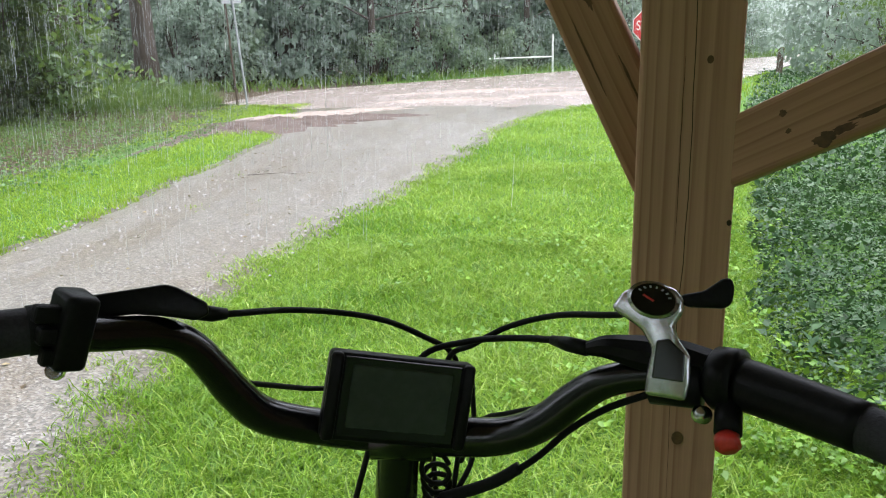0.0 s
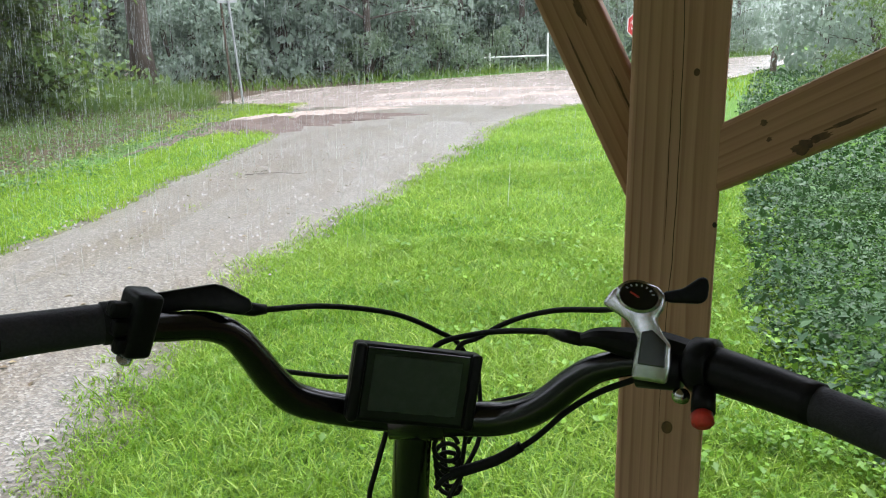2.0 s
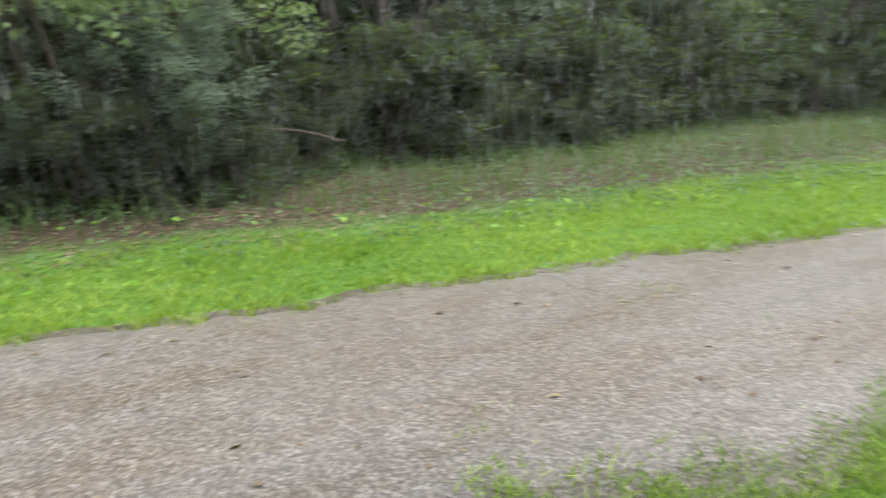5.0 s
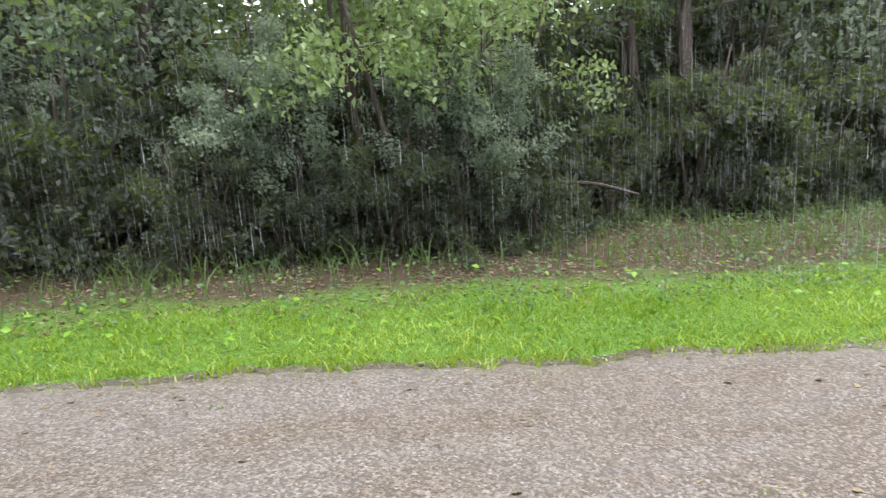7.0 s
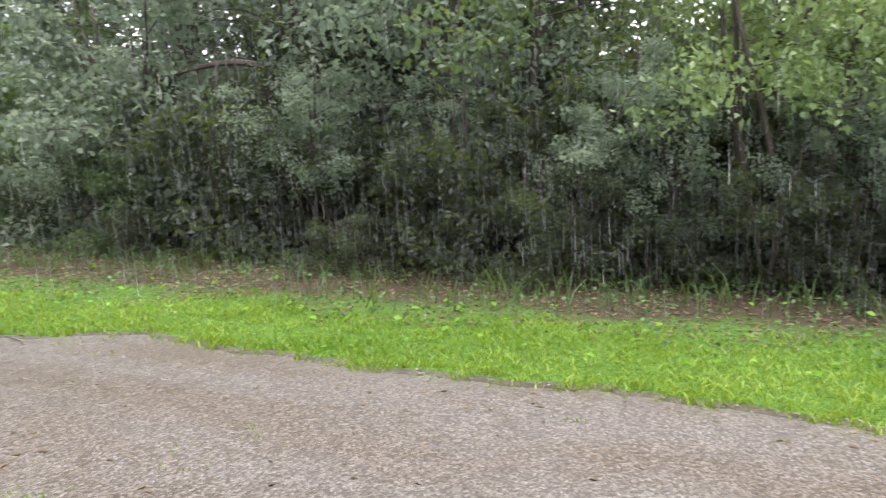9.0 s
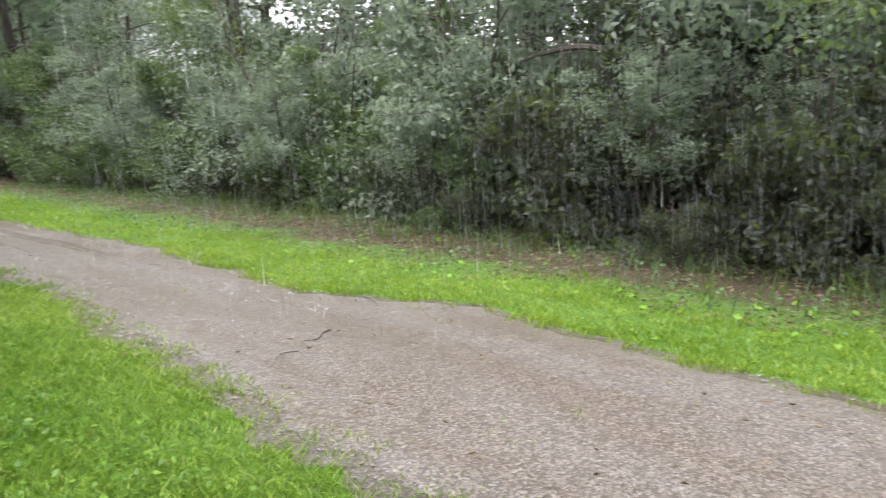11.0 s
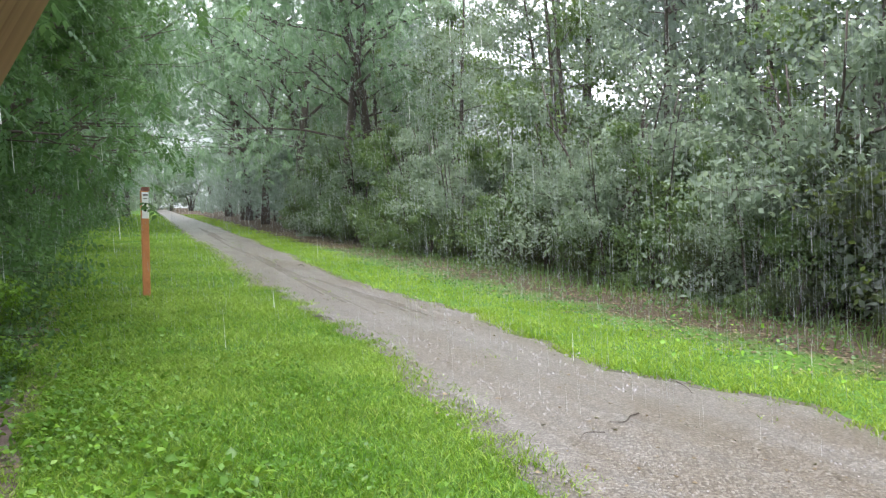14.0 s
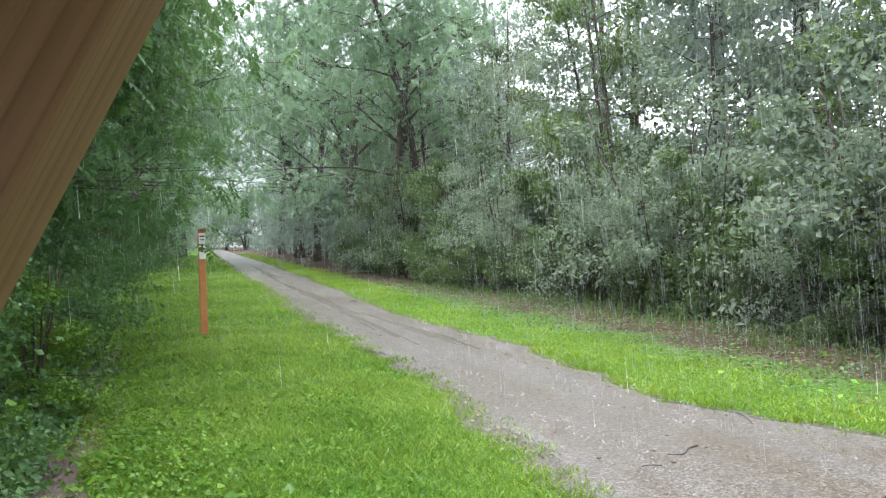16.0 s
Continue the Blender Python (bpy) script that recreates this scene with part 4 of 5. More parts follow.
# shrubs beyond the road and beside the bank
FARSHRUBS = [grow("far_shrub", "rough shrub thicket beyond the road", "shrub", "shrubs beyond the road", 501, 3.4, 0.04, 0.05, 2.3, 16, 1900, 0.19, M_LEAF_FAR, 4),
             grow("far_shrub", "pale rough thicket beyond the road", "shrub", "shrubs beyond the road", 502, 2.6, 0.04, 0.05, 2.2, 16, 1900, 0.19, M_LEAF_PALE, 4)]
spots = []
for k in range(26):
    f = k / 25
    y = 25.5 + 50 * f
    rb = float(np.interp(y, [23.6, 26.4, 29.6, 40, 50.8, 71], [-8.9, -7, -4.8, 2.0, 9.4, 22.6]))
    spots.append((rb - rt.uniform(2.5, 4.5), y + 1.5, rt.uniform(0, 6.3), rt.uniform(0.8, 1.3)))
for k in range(16):
    y = 29.0 + 3.2 * k
    rb = float(np.interp(y, [23.6, 26.4, 29.6, 40, 50.8, 71], [-8.9, -7, -4.8, 2.0, 9.4, 22.6]))
    spots.append((rb - rt.uniform(6.0, 8.5), y + 2.5, rt.uniform(0, 6.3), rt.uniform(1.7, 2.3)))
for x, y in ((-11.5, 26), (-14, 26.5), (-17, 25.5), (-20, 26)):
    spots.append((x, y, rt.uniform(0, 6.3), rt.uniform(0.8, 1.2)))
edge_spots = [(x, y, rt.uniform(0, 6.3), rt.uniform(0.9, 1.3)) for x, y in ((-13.8, 18.4), (-15, 20.5), (-13.5, 16.0), (-17, 19))]
for row, back in enumerate((2.0, 3.6)):
    yy = -36.0 + row
    while yy < 17:
        if in_dark(yy):
            yy = 13.6
        edge_spots.append((float(wall_edge(yy)) - back + rt.uniform(-0.4, 0.4), yy, rt.uniform(0, 6.3), rt.uniform(0.45, 0.7)))
        yy += rt.uniform(1.7, 2.6)
yy = -34.0
while yy < 15:
    if in_dark(yy):
        yy = 13.6
    edge_spots.append((float(wall_edge(yy)) - 0.15 + rt.uniform(-0.35, 0.25), yy, rt.uniform(0, 6.3), rt.uniform(0.28, 0.46)))
    yy += rt.uniform(0.9, 1.5)
for x, y in ((13, 36), (17, 44), (15, 33), (20, 41), (24, 55), (19, 36), (27, 64), (30, 58), (12, 28), (23, 47)):
    spots.append((x, y, rt.uniform(0, 6.3), rt.uniform(1.2, 1.7)))
for k in range(9):
    spots.append((-9.5 - 0.3 * k, -40 - 7 * k, rt.uniform(0, 6.3), 1.5))
    spots.append((2.6 - 0.35 * k, -47 - 7 * k, rt.uniform(0, 6.3), 1.5))
for k in range(9):
    spots.append((-12 + 2.6 * k, -112 - 2 * (k % 3), rt.uniform(0, 6.3), 2.6))
plant_out(FARSHRUBS, spots)
EDGE = [grow("edge_shrub", "dense leafy dark green shrub at the wood's foot", "shrub", "shrubs at the wood's foot", 511, 3.4, 0.035, 0.05, 2.2, 22, 6000, 0.13, M_LEAF, 5),
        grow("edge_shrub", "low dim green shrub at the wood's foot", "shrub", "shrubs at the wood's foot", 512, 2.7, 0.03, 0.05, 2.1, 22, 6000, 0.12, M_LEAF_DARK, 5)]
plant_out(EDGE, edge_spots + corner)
THICKET = [grow("thicket", "dense wet thicket behind the road, leaves paled for haze", "shrub", "thickets behind the road", 521, 6.5, 0.06, 0.03, 3.6, 30, 9500, 0.14, M_LEAF_FAR, 5),
           grow("thicket", "dense wet thicket behind the road, leaves greyed for haze", "shrub", "thickets behind the road", 522, 5.5, 0.06, 0.03, 3.4, 28, 9500, 0.14, M_LEAF_PALE, 5)]
spots = []
for k in range(46):
    y = 27.0 + 1.24 * k
    rb = float(np.interp(y, [23.6, 26.4, 29.6, 40, 50.8, 71], [-8.9, -7, -4.8, 2.0, 9.4, 22.6]))
    spots.append((rb - rt.uniform(5.5, 15), y + rt.uniform(1.5, 5), rt.uniform(0, 6.3), rt.uniform(0.9, 1.3)))
for x, y in ((-13.5, 30.5), (-23, 29), (-27, 27), (-25, 33), (-30, 31), (-32, 26)):
    spots.append((x, y, rt.uniform(0, 6.3), 1.0))
plant_out(THICKET, spots)
BANKSHRUBS = [grow("bank_shrub", "leafy green shrub on the bank", "shrub", "shrubs on the bank", 601, 4.2, 0.04, 0.08, 1.7, 22, 6500, 0.085, M_LEAF, 5)]
plant_out(BANKSHRUBS, [(6.0, 13.2, 0.0, 0.9), (7.6, 15.5, 2.0, 1.0), (7.2, 11.0, 4.0, 0.9), (8.8, 18.6, 1.0, 1.0), (5.6, 8.6, 3.0, 0.8), (10.5, 22, 5.0, 1.1), (5.2, 5.0, 0.7, 0.9)])

LIME = [grow("lime_shrub", "bright lime green leafy sapling at the wood's edge", "shrub", "lime saplings", 901, 4.2, 0.03, 0.45, 1.5, 20, 5200, 0.07, M_LEAF_LIME, 3),
        grow("pale_shrub", "pale grey-green leafy sapling leaning out of the wood", "shrub", "pale saplings", 902, 4.2, 0.02, 0.42, 1.7, 22, 7000, 0.08, M_LEAF_PALE, 3)]
plant_out(LIME[:1], [(-7.2, 0.75, 0.4, 1.0), (-7.5, 1.4, 3.4, 0.95), (-7.7, 0.3, 1.4, 1.1), (-9.0, 0.8, 5.0, 1.25), (-7.9, -4.6, 1.0, 0.42)])
plant_out(LIME[1:], [(-7.0, 0.9, 0.6, 0.5), (-7.2, 0.1, 1.6, 0.55), (-7.1, 1.6, 2.7, 0.45), (-7.1, -1.2, 0.0, 1.0), (-7.5, -0.2, 2.2, 1.15), (-7.6, -2.6, 1.2, 1.05), (-7.5, 1.6, 3.2, 1.0), (-7.7, -4.3, 4.2, 1.1), (-7.3, -7.4, 2.0, 1.0), (-7.4, -10.6, 4.0, 1.1), (-8.4, -13.2, 5.0, 1.3), (-7.7, -16.5, 1.0, 1.3)])

# hedge and overhanging trees on the shelter's side of the trail
HEDGE = [grow("hedge_shrub", "dense green hedge shrub beside the trail", "shrub", "hedge shrubs", 701, 3.3, 0.03, 0.05, 1.45, 24, 7500, 0.078, M_HEDGE, 6),
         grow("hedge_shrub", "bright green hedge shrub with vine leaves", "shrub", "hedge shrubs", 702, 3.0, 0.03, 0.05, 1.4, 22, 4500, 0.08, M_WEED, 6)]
plant_out(HEDGE[:1], [(2.1, -3.7, 0.3, 0.8), (1.8, -5.2, 0.3, 0.95), (1.75, -6.9, 1.9, 1.05), (1.8, -8.7, 3.1, 1.1), (1.9, -10.8, 4.4, 1.15), (2.1, -13, 5.5, 1.2), (2.2, -15.5, 0.9, 1.2), (2.2, -18.5, 2.2, 1.25), (2.2, -22, 3.3, 1.3), (2.1, -26, 3.9, 1.3), (2.0, -31, 1.2, 1.4), (1.6, -37, 2.7, 1.4), (1.2, -44, 4.7, 1.5), (3.4, -4.8, 1.0, 1.1), (3.5, -6.5, 2.0, 1.2), (1.45, -3.0, 1.0, 0.5), (1.4, -3.9, 2.2, 0.55), (1.35, -4.7, 3.1, 0.55), (1.4, -5.6, 4.0, 0.6), (1.45, -6.5, 5.2, 0.6), (1.5, -7.6, 0.6, 0.65), (1.55, -8.8, 1.6, 0.65), (1.6, -10.2, 2.9, 0.7)])
x, y = scatter(rng, 1500, 0.85, 1.6, -8.5, -2.4)
c = placed(x, y)
c[:, 2] += rng.uniform(0.05, 0.9, len(x)) * np.clip((x - 0.7) * 1.6, 0.15, 1)
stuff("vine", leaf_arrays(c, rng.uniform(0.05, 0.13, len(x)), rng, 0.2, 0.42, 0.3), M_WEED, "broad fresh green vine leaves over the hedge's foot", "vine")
plant_out(HEDGE[1:], [(0.95, -6.4, 0.5, 0.42), (0.95, -5.0, 2.5, 0.33), (1.1, -3.5, 2.9, 0.35), (0.9, -8.2, 4.0, 0.4), (1.0, -4.2, 5.0, 0.28)])
OVER = [grow("overhanging_tree", "tree with feathery branches hanging over the trail", "tree", "overhanging trees", 801, 7.5, 0.12, 0.28, 3.6, 24, 1500, 0.34, M_HEDGE, 1, 0.16, True),
        grow("overhanging_tree", "tree with light green drooping branches over the trail", "tree", "overhanging trees", 802, 8.5, 0.13, 0.3, 3.8, 24, 1500, 0.36, M_HEDGE, 1, 0.14, True)]
LEANING = [grow("leaning_tree", "tree leaning out over the trail with hanging leafy boughs", "tree", "leaning trees", 811, 8.0, 0.12, 0.42, 3.0, 30, 1500, 0.36, M_HEDGE, 1, 0.4, True)]
plant_out(LEANING, [(2.3, -12.5, 4.35, 0.9), (2.3, -17.0, 4.5, 1.0), (2.2, -23.0, 4.3, 1.15)])
plant_out(OVER, [(2.0, -7.4, 3.0, 0.95), (2.1, -9.6, 2.6, 1.1), (2.8, -12.0, 2.2, 1.2), (2.7, -16.5, 3.4, 1.25), (2.6, -22, 2.0, 1.3), (4.2, -6.0, 2.6, 1.3)])
FAR_LEANING = [grow("leaning_tree", "pale green tree leaning over the trail far off, mist painted in", "tree", "far leaning trees", 821, 8.0, 0.12, 0.36, 3.0, 28, 2000, 0.28, M_LEAF_MIST, 1, 0.4, True)]
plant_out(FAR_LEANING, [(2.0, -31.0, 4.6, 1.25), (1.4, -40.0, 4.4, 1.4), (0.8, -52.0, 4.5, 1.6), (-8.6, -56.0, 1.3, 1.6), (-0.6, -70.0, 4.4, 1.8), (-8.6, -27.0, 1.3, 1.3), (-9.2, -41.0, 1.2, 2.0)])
FAR_OVER = [grow("overhanging_tree", "pale green tree beside the trail far off, mist painted in", "tree", "far overhanging trees", 822, 8.0, 0.12, 0.25, 3.7, 24, 2000, 0.28, M_LEAF_MIST, 1, 0.14, True)]
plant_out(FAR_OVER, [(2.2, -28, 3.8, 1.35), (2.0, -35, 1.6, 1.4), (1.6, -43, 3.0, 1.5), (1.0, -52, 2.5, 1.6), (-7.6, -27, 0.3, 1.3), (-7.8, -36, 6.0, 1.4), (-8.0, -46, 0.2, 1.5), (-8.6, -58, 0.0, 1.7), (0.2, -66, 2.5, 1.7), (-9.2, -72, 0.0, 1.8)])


# ---- shelter ----
def timber(name, p0, p1, w, d, face, material, parent, label=""):
    """A bevelled timber from p0 to p1; face: the way its wide side looks. Its grain runs along its length."""
    p0, p1 = Vector(p0), Vector(p1)
    zz = (p1 - p0).normalized()
    yy = (Vector(face) - zz * Vector(face).dot(zz)).normalized()
    xx = yy.cross(zz)
    m = Matrix((xx, yy, zz)).transposed().to_4x4()
    ln = (p1 - p0).length
    ob = part(name, block(name, pose(0, 0, ln / 2), w, d, ln, 0.006, 2), material, parent, label)
    ob.matrix_parent_inverse = parent.matrix_basis.inverted()
    ob.matrix_basis = Matrix.Translation(p0) @ m
    return ob


shelter = thing("shelter", (0.245, 1.592, 0), "open timber shelter with pine posts and knee braces", "shelter")
FACE = (-0.186, -0.982, 0)
post = timber("post", (0.245, 1.592, 0), (0.245, 1.592, 2.3), 0.139, 0.139, FACE, M_TIMBER, shelter, "square pine post with checks and knots")
timber("post", (0.28, -0.68, 0), (0.28, -0.68, 2.3), 0.139, 0.139, (0, 1, 0), M_TIMBER, shelter)
timber("post", (1.68, 0.46, 0), (1.68, 0.46, 2.3), 0.139, 0.139, FACE, M_TIMBER, shelter)
braces = [timber("brace", (0.217, 1.612, 1.064), (-0.298, 1.70, 2.13), 0.089, 0.089, FACE, M_TIMBER_B, shelter, "sloping pine knee brace")]
braces.append(timber("brace", (0.29, 1.573, 1.097), (1.62, 0.51, 1.97), 0.092, 0.089, (-0.64, -0.77, 0), M_TIMBER_B, shelter, "low sloping pine brace"))
timber("brace", (0.19, -0.622, 1.083), (-0.26, -0.712, 2.0), 0.089, 0.089, (0.2, 0.98, 0), M_TIMBER_B, shelter)
timber("beam", (-0.55, 1.62, 2.25), (1.9, 1.2, 2.25), 0.139, 0.089, (0, -1, 0), M_TIMBER_B, shelter)
timber("beam", (-0.55, -0.68, 2.25), (1.9, -0.68, 2.25), 0.139, 0.089, (0, 1, 0), M_TIMBER_B, shelter)
# unseen roof, its reach set to shade the braces but not the lawn
part("roof", block("roof", pose(0.6, 0.3, 2.34), 4.2, 3.3, 0.04, 0.003), M_ROOF, shelter, "unseen plain boarded roof, reach set for shade")


# added wall, never in view, that keeps light out of the shelter
part("shade_wall", block("shade_wall", pose(2.45, 0.5, 1.16), 0.03, 3.6, 2.32, 0.003), M_ROOF, shelter, "added unseen board wall that darkens the shelter")


def on_post(x, z):
    """A point on the post's face: x across it, z up it."""
    c = Vector((0.245, 1.592, 0)) + Vector((-0.186, -0.982, 0)) * 0.0697
    return c + Vector((0.982, -0.186, 0)) * x + Vector((0, 0, z))


def face_strip(name, pts, widths, lift, material, parent, label=""):
    """A thin flat strip lying on the post's face."""
    bm = bmesh.new()
    vs = []
    off = Vector((-0.186, -0.982, 0)) * lift
    for (x, z), w in zip(pts, widths):
        vs.append((bm.verts.new(on_post(x - w / 2, z) + off), bm.verts.new(on_post(x + w / 2, z) + off)))
    for a, b in zip(vs, vs[1:]):
        bm.faces.new((a[0], a[1], b[1], b[0]))
    return part(name, bm_mesh(name, bm), material, parent, label)


rk = random.Random(3)
zs = [0.45 + 0.05 * k for k in range(27)]
face_strip("check", [(0.003 + 0.004 * math.sin(z * 7) + rk.uniform(-0.0012, 0.0012), z) for z in zs], [0.0013 * max(0.15, math.sin((z - 0.44) * 2.3)) for z in zs], 0.0006, M_CRACK, shelter, "long drying crack")
face_strip("check", [(-0.008 + rk.uniform(-0.001, 0.001), 0.98 + 0.03 * k) for k in range(10)], [0.0003 + 0.0007 * math.sin(k / 9 * 3.1) for k in range(10)], 0.0006, M_CRACK, shelter)
for x, z, r, mat in ((0.026, 1.245, 0.0045, M_KNOT), (0.012, 0.665, 0.009, M_KNOT), (0.0655, 1.015, 0.0035, M_CRACK), (-0.012, 1.37, 0.007, M_KNOT)):
    m = Matrix.Translation(on_post(x, z)) @ pose(0, 0, 0, 90, 0, -10.7)
    part("knot", disc("knot", m @ Matrix.Diagonal((1, 1.25, 1, 1)), r, 0.0014, 16, 0.0), mat, shelter, "dark knot")


def blot(name, x, z, w, h, seed, parent, label):
    """A ragged dark stain or knot on a brace's wide face."""
    r = random.Random(seed)
    bm = bmesh.new()
    n = 30
    bm.faces.new([bm.verts.new((x + 0.5 * w * k * math.cos(2 * math.pi * i / n), 0.0449, z + 0.5 * h * k * math.sin(2 * math.pi * i / n))) for i, k in ((i, 1 + r.uniform(-0.28, 0.28)) for i in range(n))][::-1])
    bmesh.ops.triangulate(bm, faces=bm.faces[:])
    ob = part(name, bm_mesh(name, bm), M_KNOT, parent, label)
    return ob


for k, (x, z, w, h) in enumerate(((0.02, 0.13, 0.008, 0.010), (-0.005, 0.128, 0.006, 0.008), (-0.034, 0.165, 0.017, 0.030), (-0.030, 0.192, 0.010, 0.034), (-0.024, 0.235, 0.006, 0.06), (0.012, 0.33, 0.005, 0.05))):
    blot("knot" if k < 2 else "stain", x, z, w, h, k, braces[1], "dark knot" if k < 2 else "dark weather stain")
for k, (x, z, w, h) in enumerate(((-0.012, 0.30, 0.010, 0.045), (-0.02, 0.16, 0.004, 0.08), (0.02, 0.22, 0.003, 0.12))):
    blot("knot" if k < 1 else "stain", x, z, w, h, 20 + k, braces[0], "long dark knot" if k < 1 else "dark grain streak")


# ---- bicycle ----
bike = thing("bicycle", (-0.12, 1.2, 0), "black electric bicycle standing under the shelter", "bicycle")
BAR = [(-0.26, 0.766, 1.119), (-0.244, 0.79, 1.11), (-0.225, 0.814, 1.102), (-0.212, 0.832, 1.088), (-0.202, 0.844, 1.066), (-0.194, 0.855, 1.044), (-0.18, 0.871, 1.019), (-0.148, 0.894, 0.999), (-0.102, 0.914, 0.985),
       (-0.032, 0.915, 0.983), (-0.002, 0.909, 0.991), (0.02, 0.904, 1.005), (0.04, 0.901, 1.024), (0.06, 0.895, 1.04), (0.088, 0.885, 1.05), (0.118, 0.87, 1.054), (0.135, 0.857, 1.059), (0.179, 0.811, 1.064)]
handlebar = part("handlebar", tube("handlebar", BAR, [0.0105] * 4 + [0.0115, 0.0125, 0.013, 0.0135, 0.015, 0.015, 0.0135, 0.013, 0.0125, 0.0115] + [0.0105] * 4, 16), M_BLACK, bike, "glossy black swept riser bar", True)
eye0 = Vector((0.0, 0.345, 1.28))


def facing(c):
    """A frame at c whose z looks towards the rider's eyes."""
    d = (eye0 - Vector(c)).normalized()
    x = Vector((0, 0, 1)).cross(d).normalized()
    m = Matrix((x, d.cross(x), d)).transposed().to_4x4()
    m.translation = c
    return m


def slab(name, outline, m, depth, bevel, unit_size=0.00042):
    """A bevelled plate of that outline, depth thick, at the pose m."""
    bm = bmesh.new()
    f0 = bm.faces.new([bm.verts.new((x * unit_size, y * unit_size, 0)) for x, y in outline])
    ext = bmesh.ops.extrude_face_region(bm, geom=[f0])
    bmesh.ops.translate(bm, vec=(0, 0, depth), verts=[g for g in ext["geom"] if isinstance(g, bmesh.types.BMVert)])
    bmesh.ops.recalc_face_normals(bm, faces=bm.faces[:])
    bmesh.ops.bevel(bm, geom=bm.edges[:], offset=bevel, segments=3, affect="EDGES", profile=0.5)
    bmesh.ops.transform(bm, matrix=m, verts=bm.verts[:])
    return bm_mesh(name, bm)


# left grip: slim tube that flares to a palm rest, ribbed patch, end plug
gl0, gl1 = Vector((-0.268, 0.764, 1.122)), Vector((-0.354, 0.693, 1.130))
gd = (gl1 - gl0)
grip = part("grip", tube("grip", [gl0 + gd * f - Vector((0, 0, 0.004 * max(0, f - 0.5))) for f in (0, 0.02, 0.3, 0.55, 0.75, 0.88, 0.97, 1.0)], [0.0120, 0.0131, 0.0133, 0.0137, 0.0152, 0.0169, 0.0165, 0.0135], 20), M_GREYRUB, bike, "grey rubber grip", True)
for k in range(7):
    f = 0.55 + 0.055 * k
    part("rib", tube("rib", [gl0 + gd * f, gl0 + gd * (f + 0.012)], 0.0138 + 0.0033 * max(0, (f - 0.55) / 0.4), 20, False), M_RUBBER, grip, smooth=True)
part("end_plug", tube("end_plug", [gl0 + gd * 1.0, gl0 + gd * 1.025], 0.009, 16, False), M_STEEL, grip, "pale metal end plug", True)
part("grip_collar", tube("grip_collar", [gl0 - gd * 0.06, gl0 + gd * 0.03], 0.0142, 18, False), M_RUBBER, grip, smooth=True)
# control pad and brake lever on the left
along = (Vector(BAR[1]) - Vector(BAR[0])).normalized()


def frame_at(p, xdir, up):
    x = Vector(xdir).normalized()
    z = (Vector(up) - x * Vector(up).dot(x)).normalized()
    y = z.cross(x)
    m = Matrix((x, y, z)).transposed().to_4x4()
    m.translation = p
    return m


pad = part("control_pad", block("control_pad", frame_at((-0.2505, 0.769, 1.121), along, (0, -0.25, 1)), 0.019, 0.024, 0.044, 0.004, 3), M_PLASTIC, bike, "black three-button control pad", True)
for k in range(3):
    part("button", block("button", frame_at((-0.2545, 0.7575, 1.134 - 0.0125 * k), along, (0, -0.25, 1)), 0.015, 0.008, 0.010, 0.002, 2), M_RUBBER, pad)
part("clamp_screw", disc("clamp_screw", pose(-0.258, 0.762, 1.0985, 60, 0, 20), 0.005, 0.008, 14), M_STEEL, pad, "small steel screw")
lever = part("brake_lever", slab("brake_lever", ((-86, 30), (-78, 36), (30, 40), (46, 34), (88, 4), (90, -14), (70, -22), (20, -8), (-20, 0), (-84, 0)), facing((-0.2312, 0.822, 1.1125)), 0.016, 0.0022, 0.0004), M_PLASTIC, bike, "black brake lever body", True)
part("barrel_adjuster", tube("barrel_adjuster", [(-0.207, 0.842, 1.106), (-0.200, 0.846, 1.1035), (-0.192, 0.851, 1.102)], [0.0052, 0.0052, 0.0036], 14, False), M_PLASTIC, lever, smooth=True)
# cables
CABLES = [([(-0.194, 0.85, 1.102), (-0.16, 0.906, 1.086), (-0.114, 0.952, 1.064), (-0.079, 0.98, 1.038), (-0.055, 0.994, 1.013), (-0.05, 0.99, 0.96), (-0.06, 0.97, 0.88)], 0.0024),
          ([(0.072, 0.886, 1.094), (0.063, 0.900, 1.0875), (0.027, 0.933, 1.075), (-0.009, 0.959, 1.056), (-0.039, 0.971, 1.035), (-0.06, 0.984, 1.017), (-0.075, 0.985, 0.96), (-0.07, 0.965, 0.88)], 0.0024),
          ([(0.049, 0.895, 1.063), (0.025, 0.918, 1.061), (-0.009, 0.947, 1.051), (-0.043, 0.963, 1.041), (-0.078, 0.965, 1.028), (-0.1, 0.965, 0.99)], 0.0026),
          ([(0.087, 0.88, 1.038), (0.061, 0.897, 1.018), (0.036, 0.909, 0.994), (0.01, 0.917, 0.964), (-0.023, 0.916, 0.943), (-0.061, 0.917, 0.928), (-0.075, 0.915, 0.915)], 0.0026),
          ([(-0.04, 0.98, 1.0), (-0.037, 0.946, 0.955), (-0.047, 0.922, 0.936), (-0.06, 0.909, 0.916), (-0.075, 0.91, 0.88)], 0.0022),
          ([(0.04, 0.912, 1.016), (-0.009, 0.942, 0.99), (-0.032, 0.965, 0.97), (-0.05, 0.97, 0.93)], 0.0022),
          ([(-0.198, 0.875, 1.042), (-0.173, 0.938, 1.009), (-0.153, 0.978, 0.987), (-0.12, 0.985, 0.95)], 0.0022),
          ([(-0.118, 0.926, 0.965), (-0.13, 0.927, 0.924), (-0.138, 0.93, 0.894), (-0.14, 0.935, 0.85)], 0.0024)]
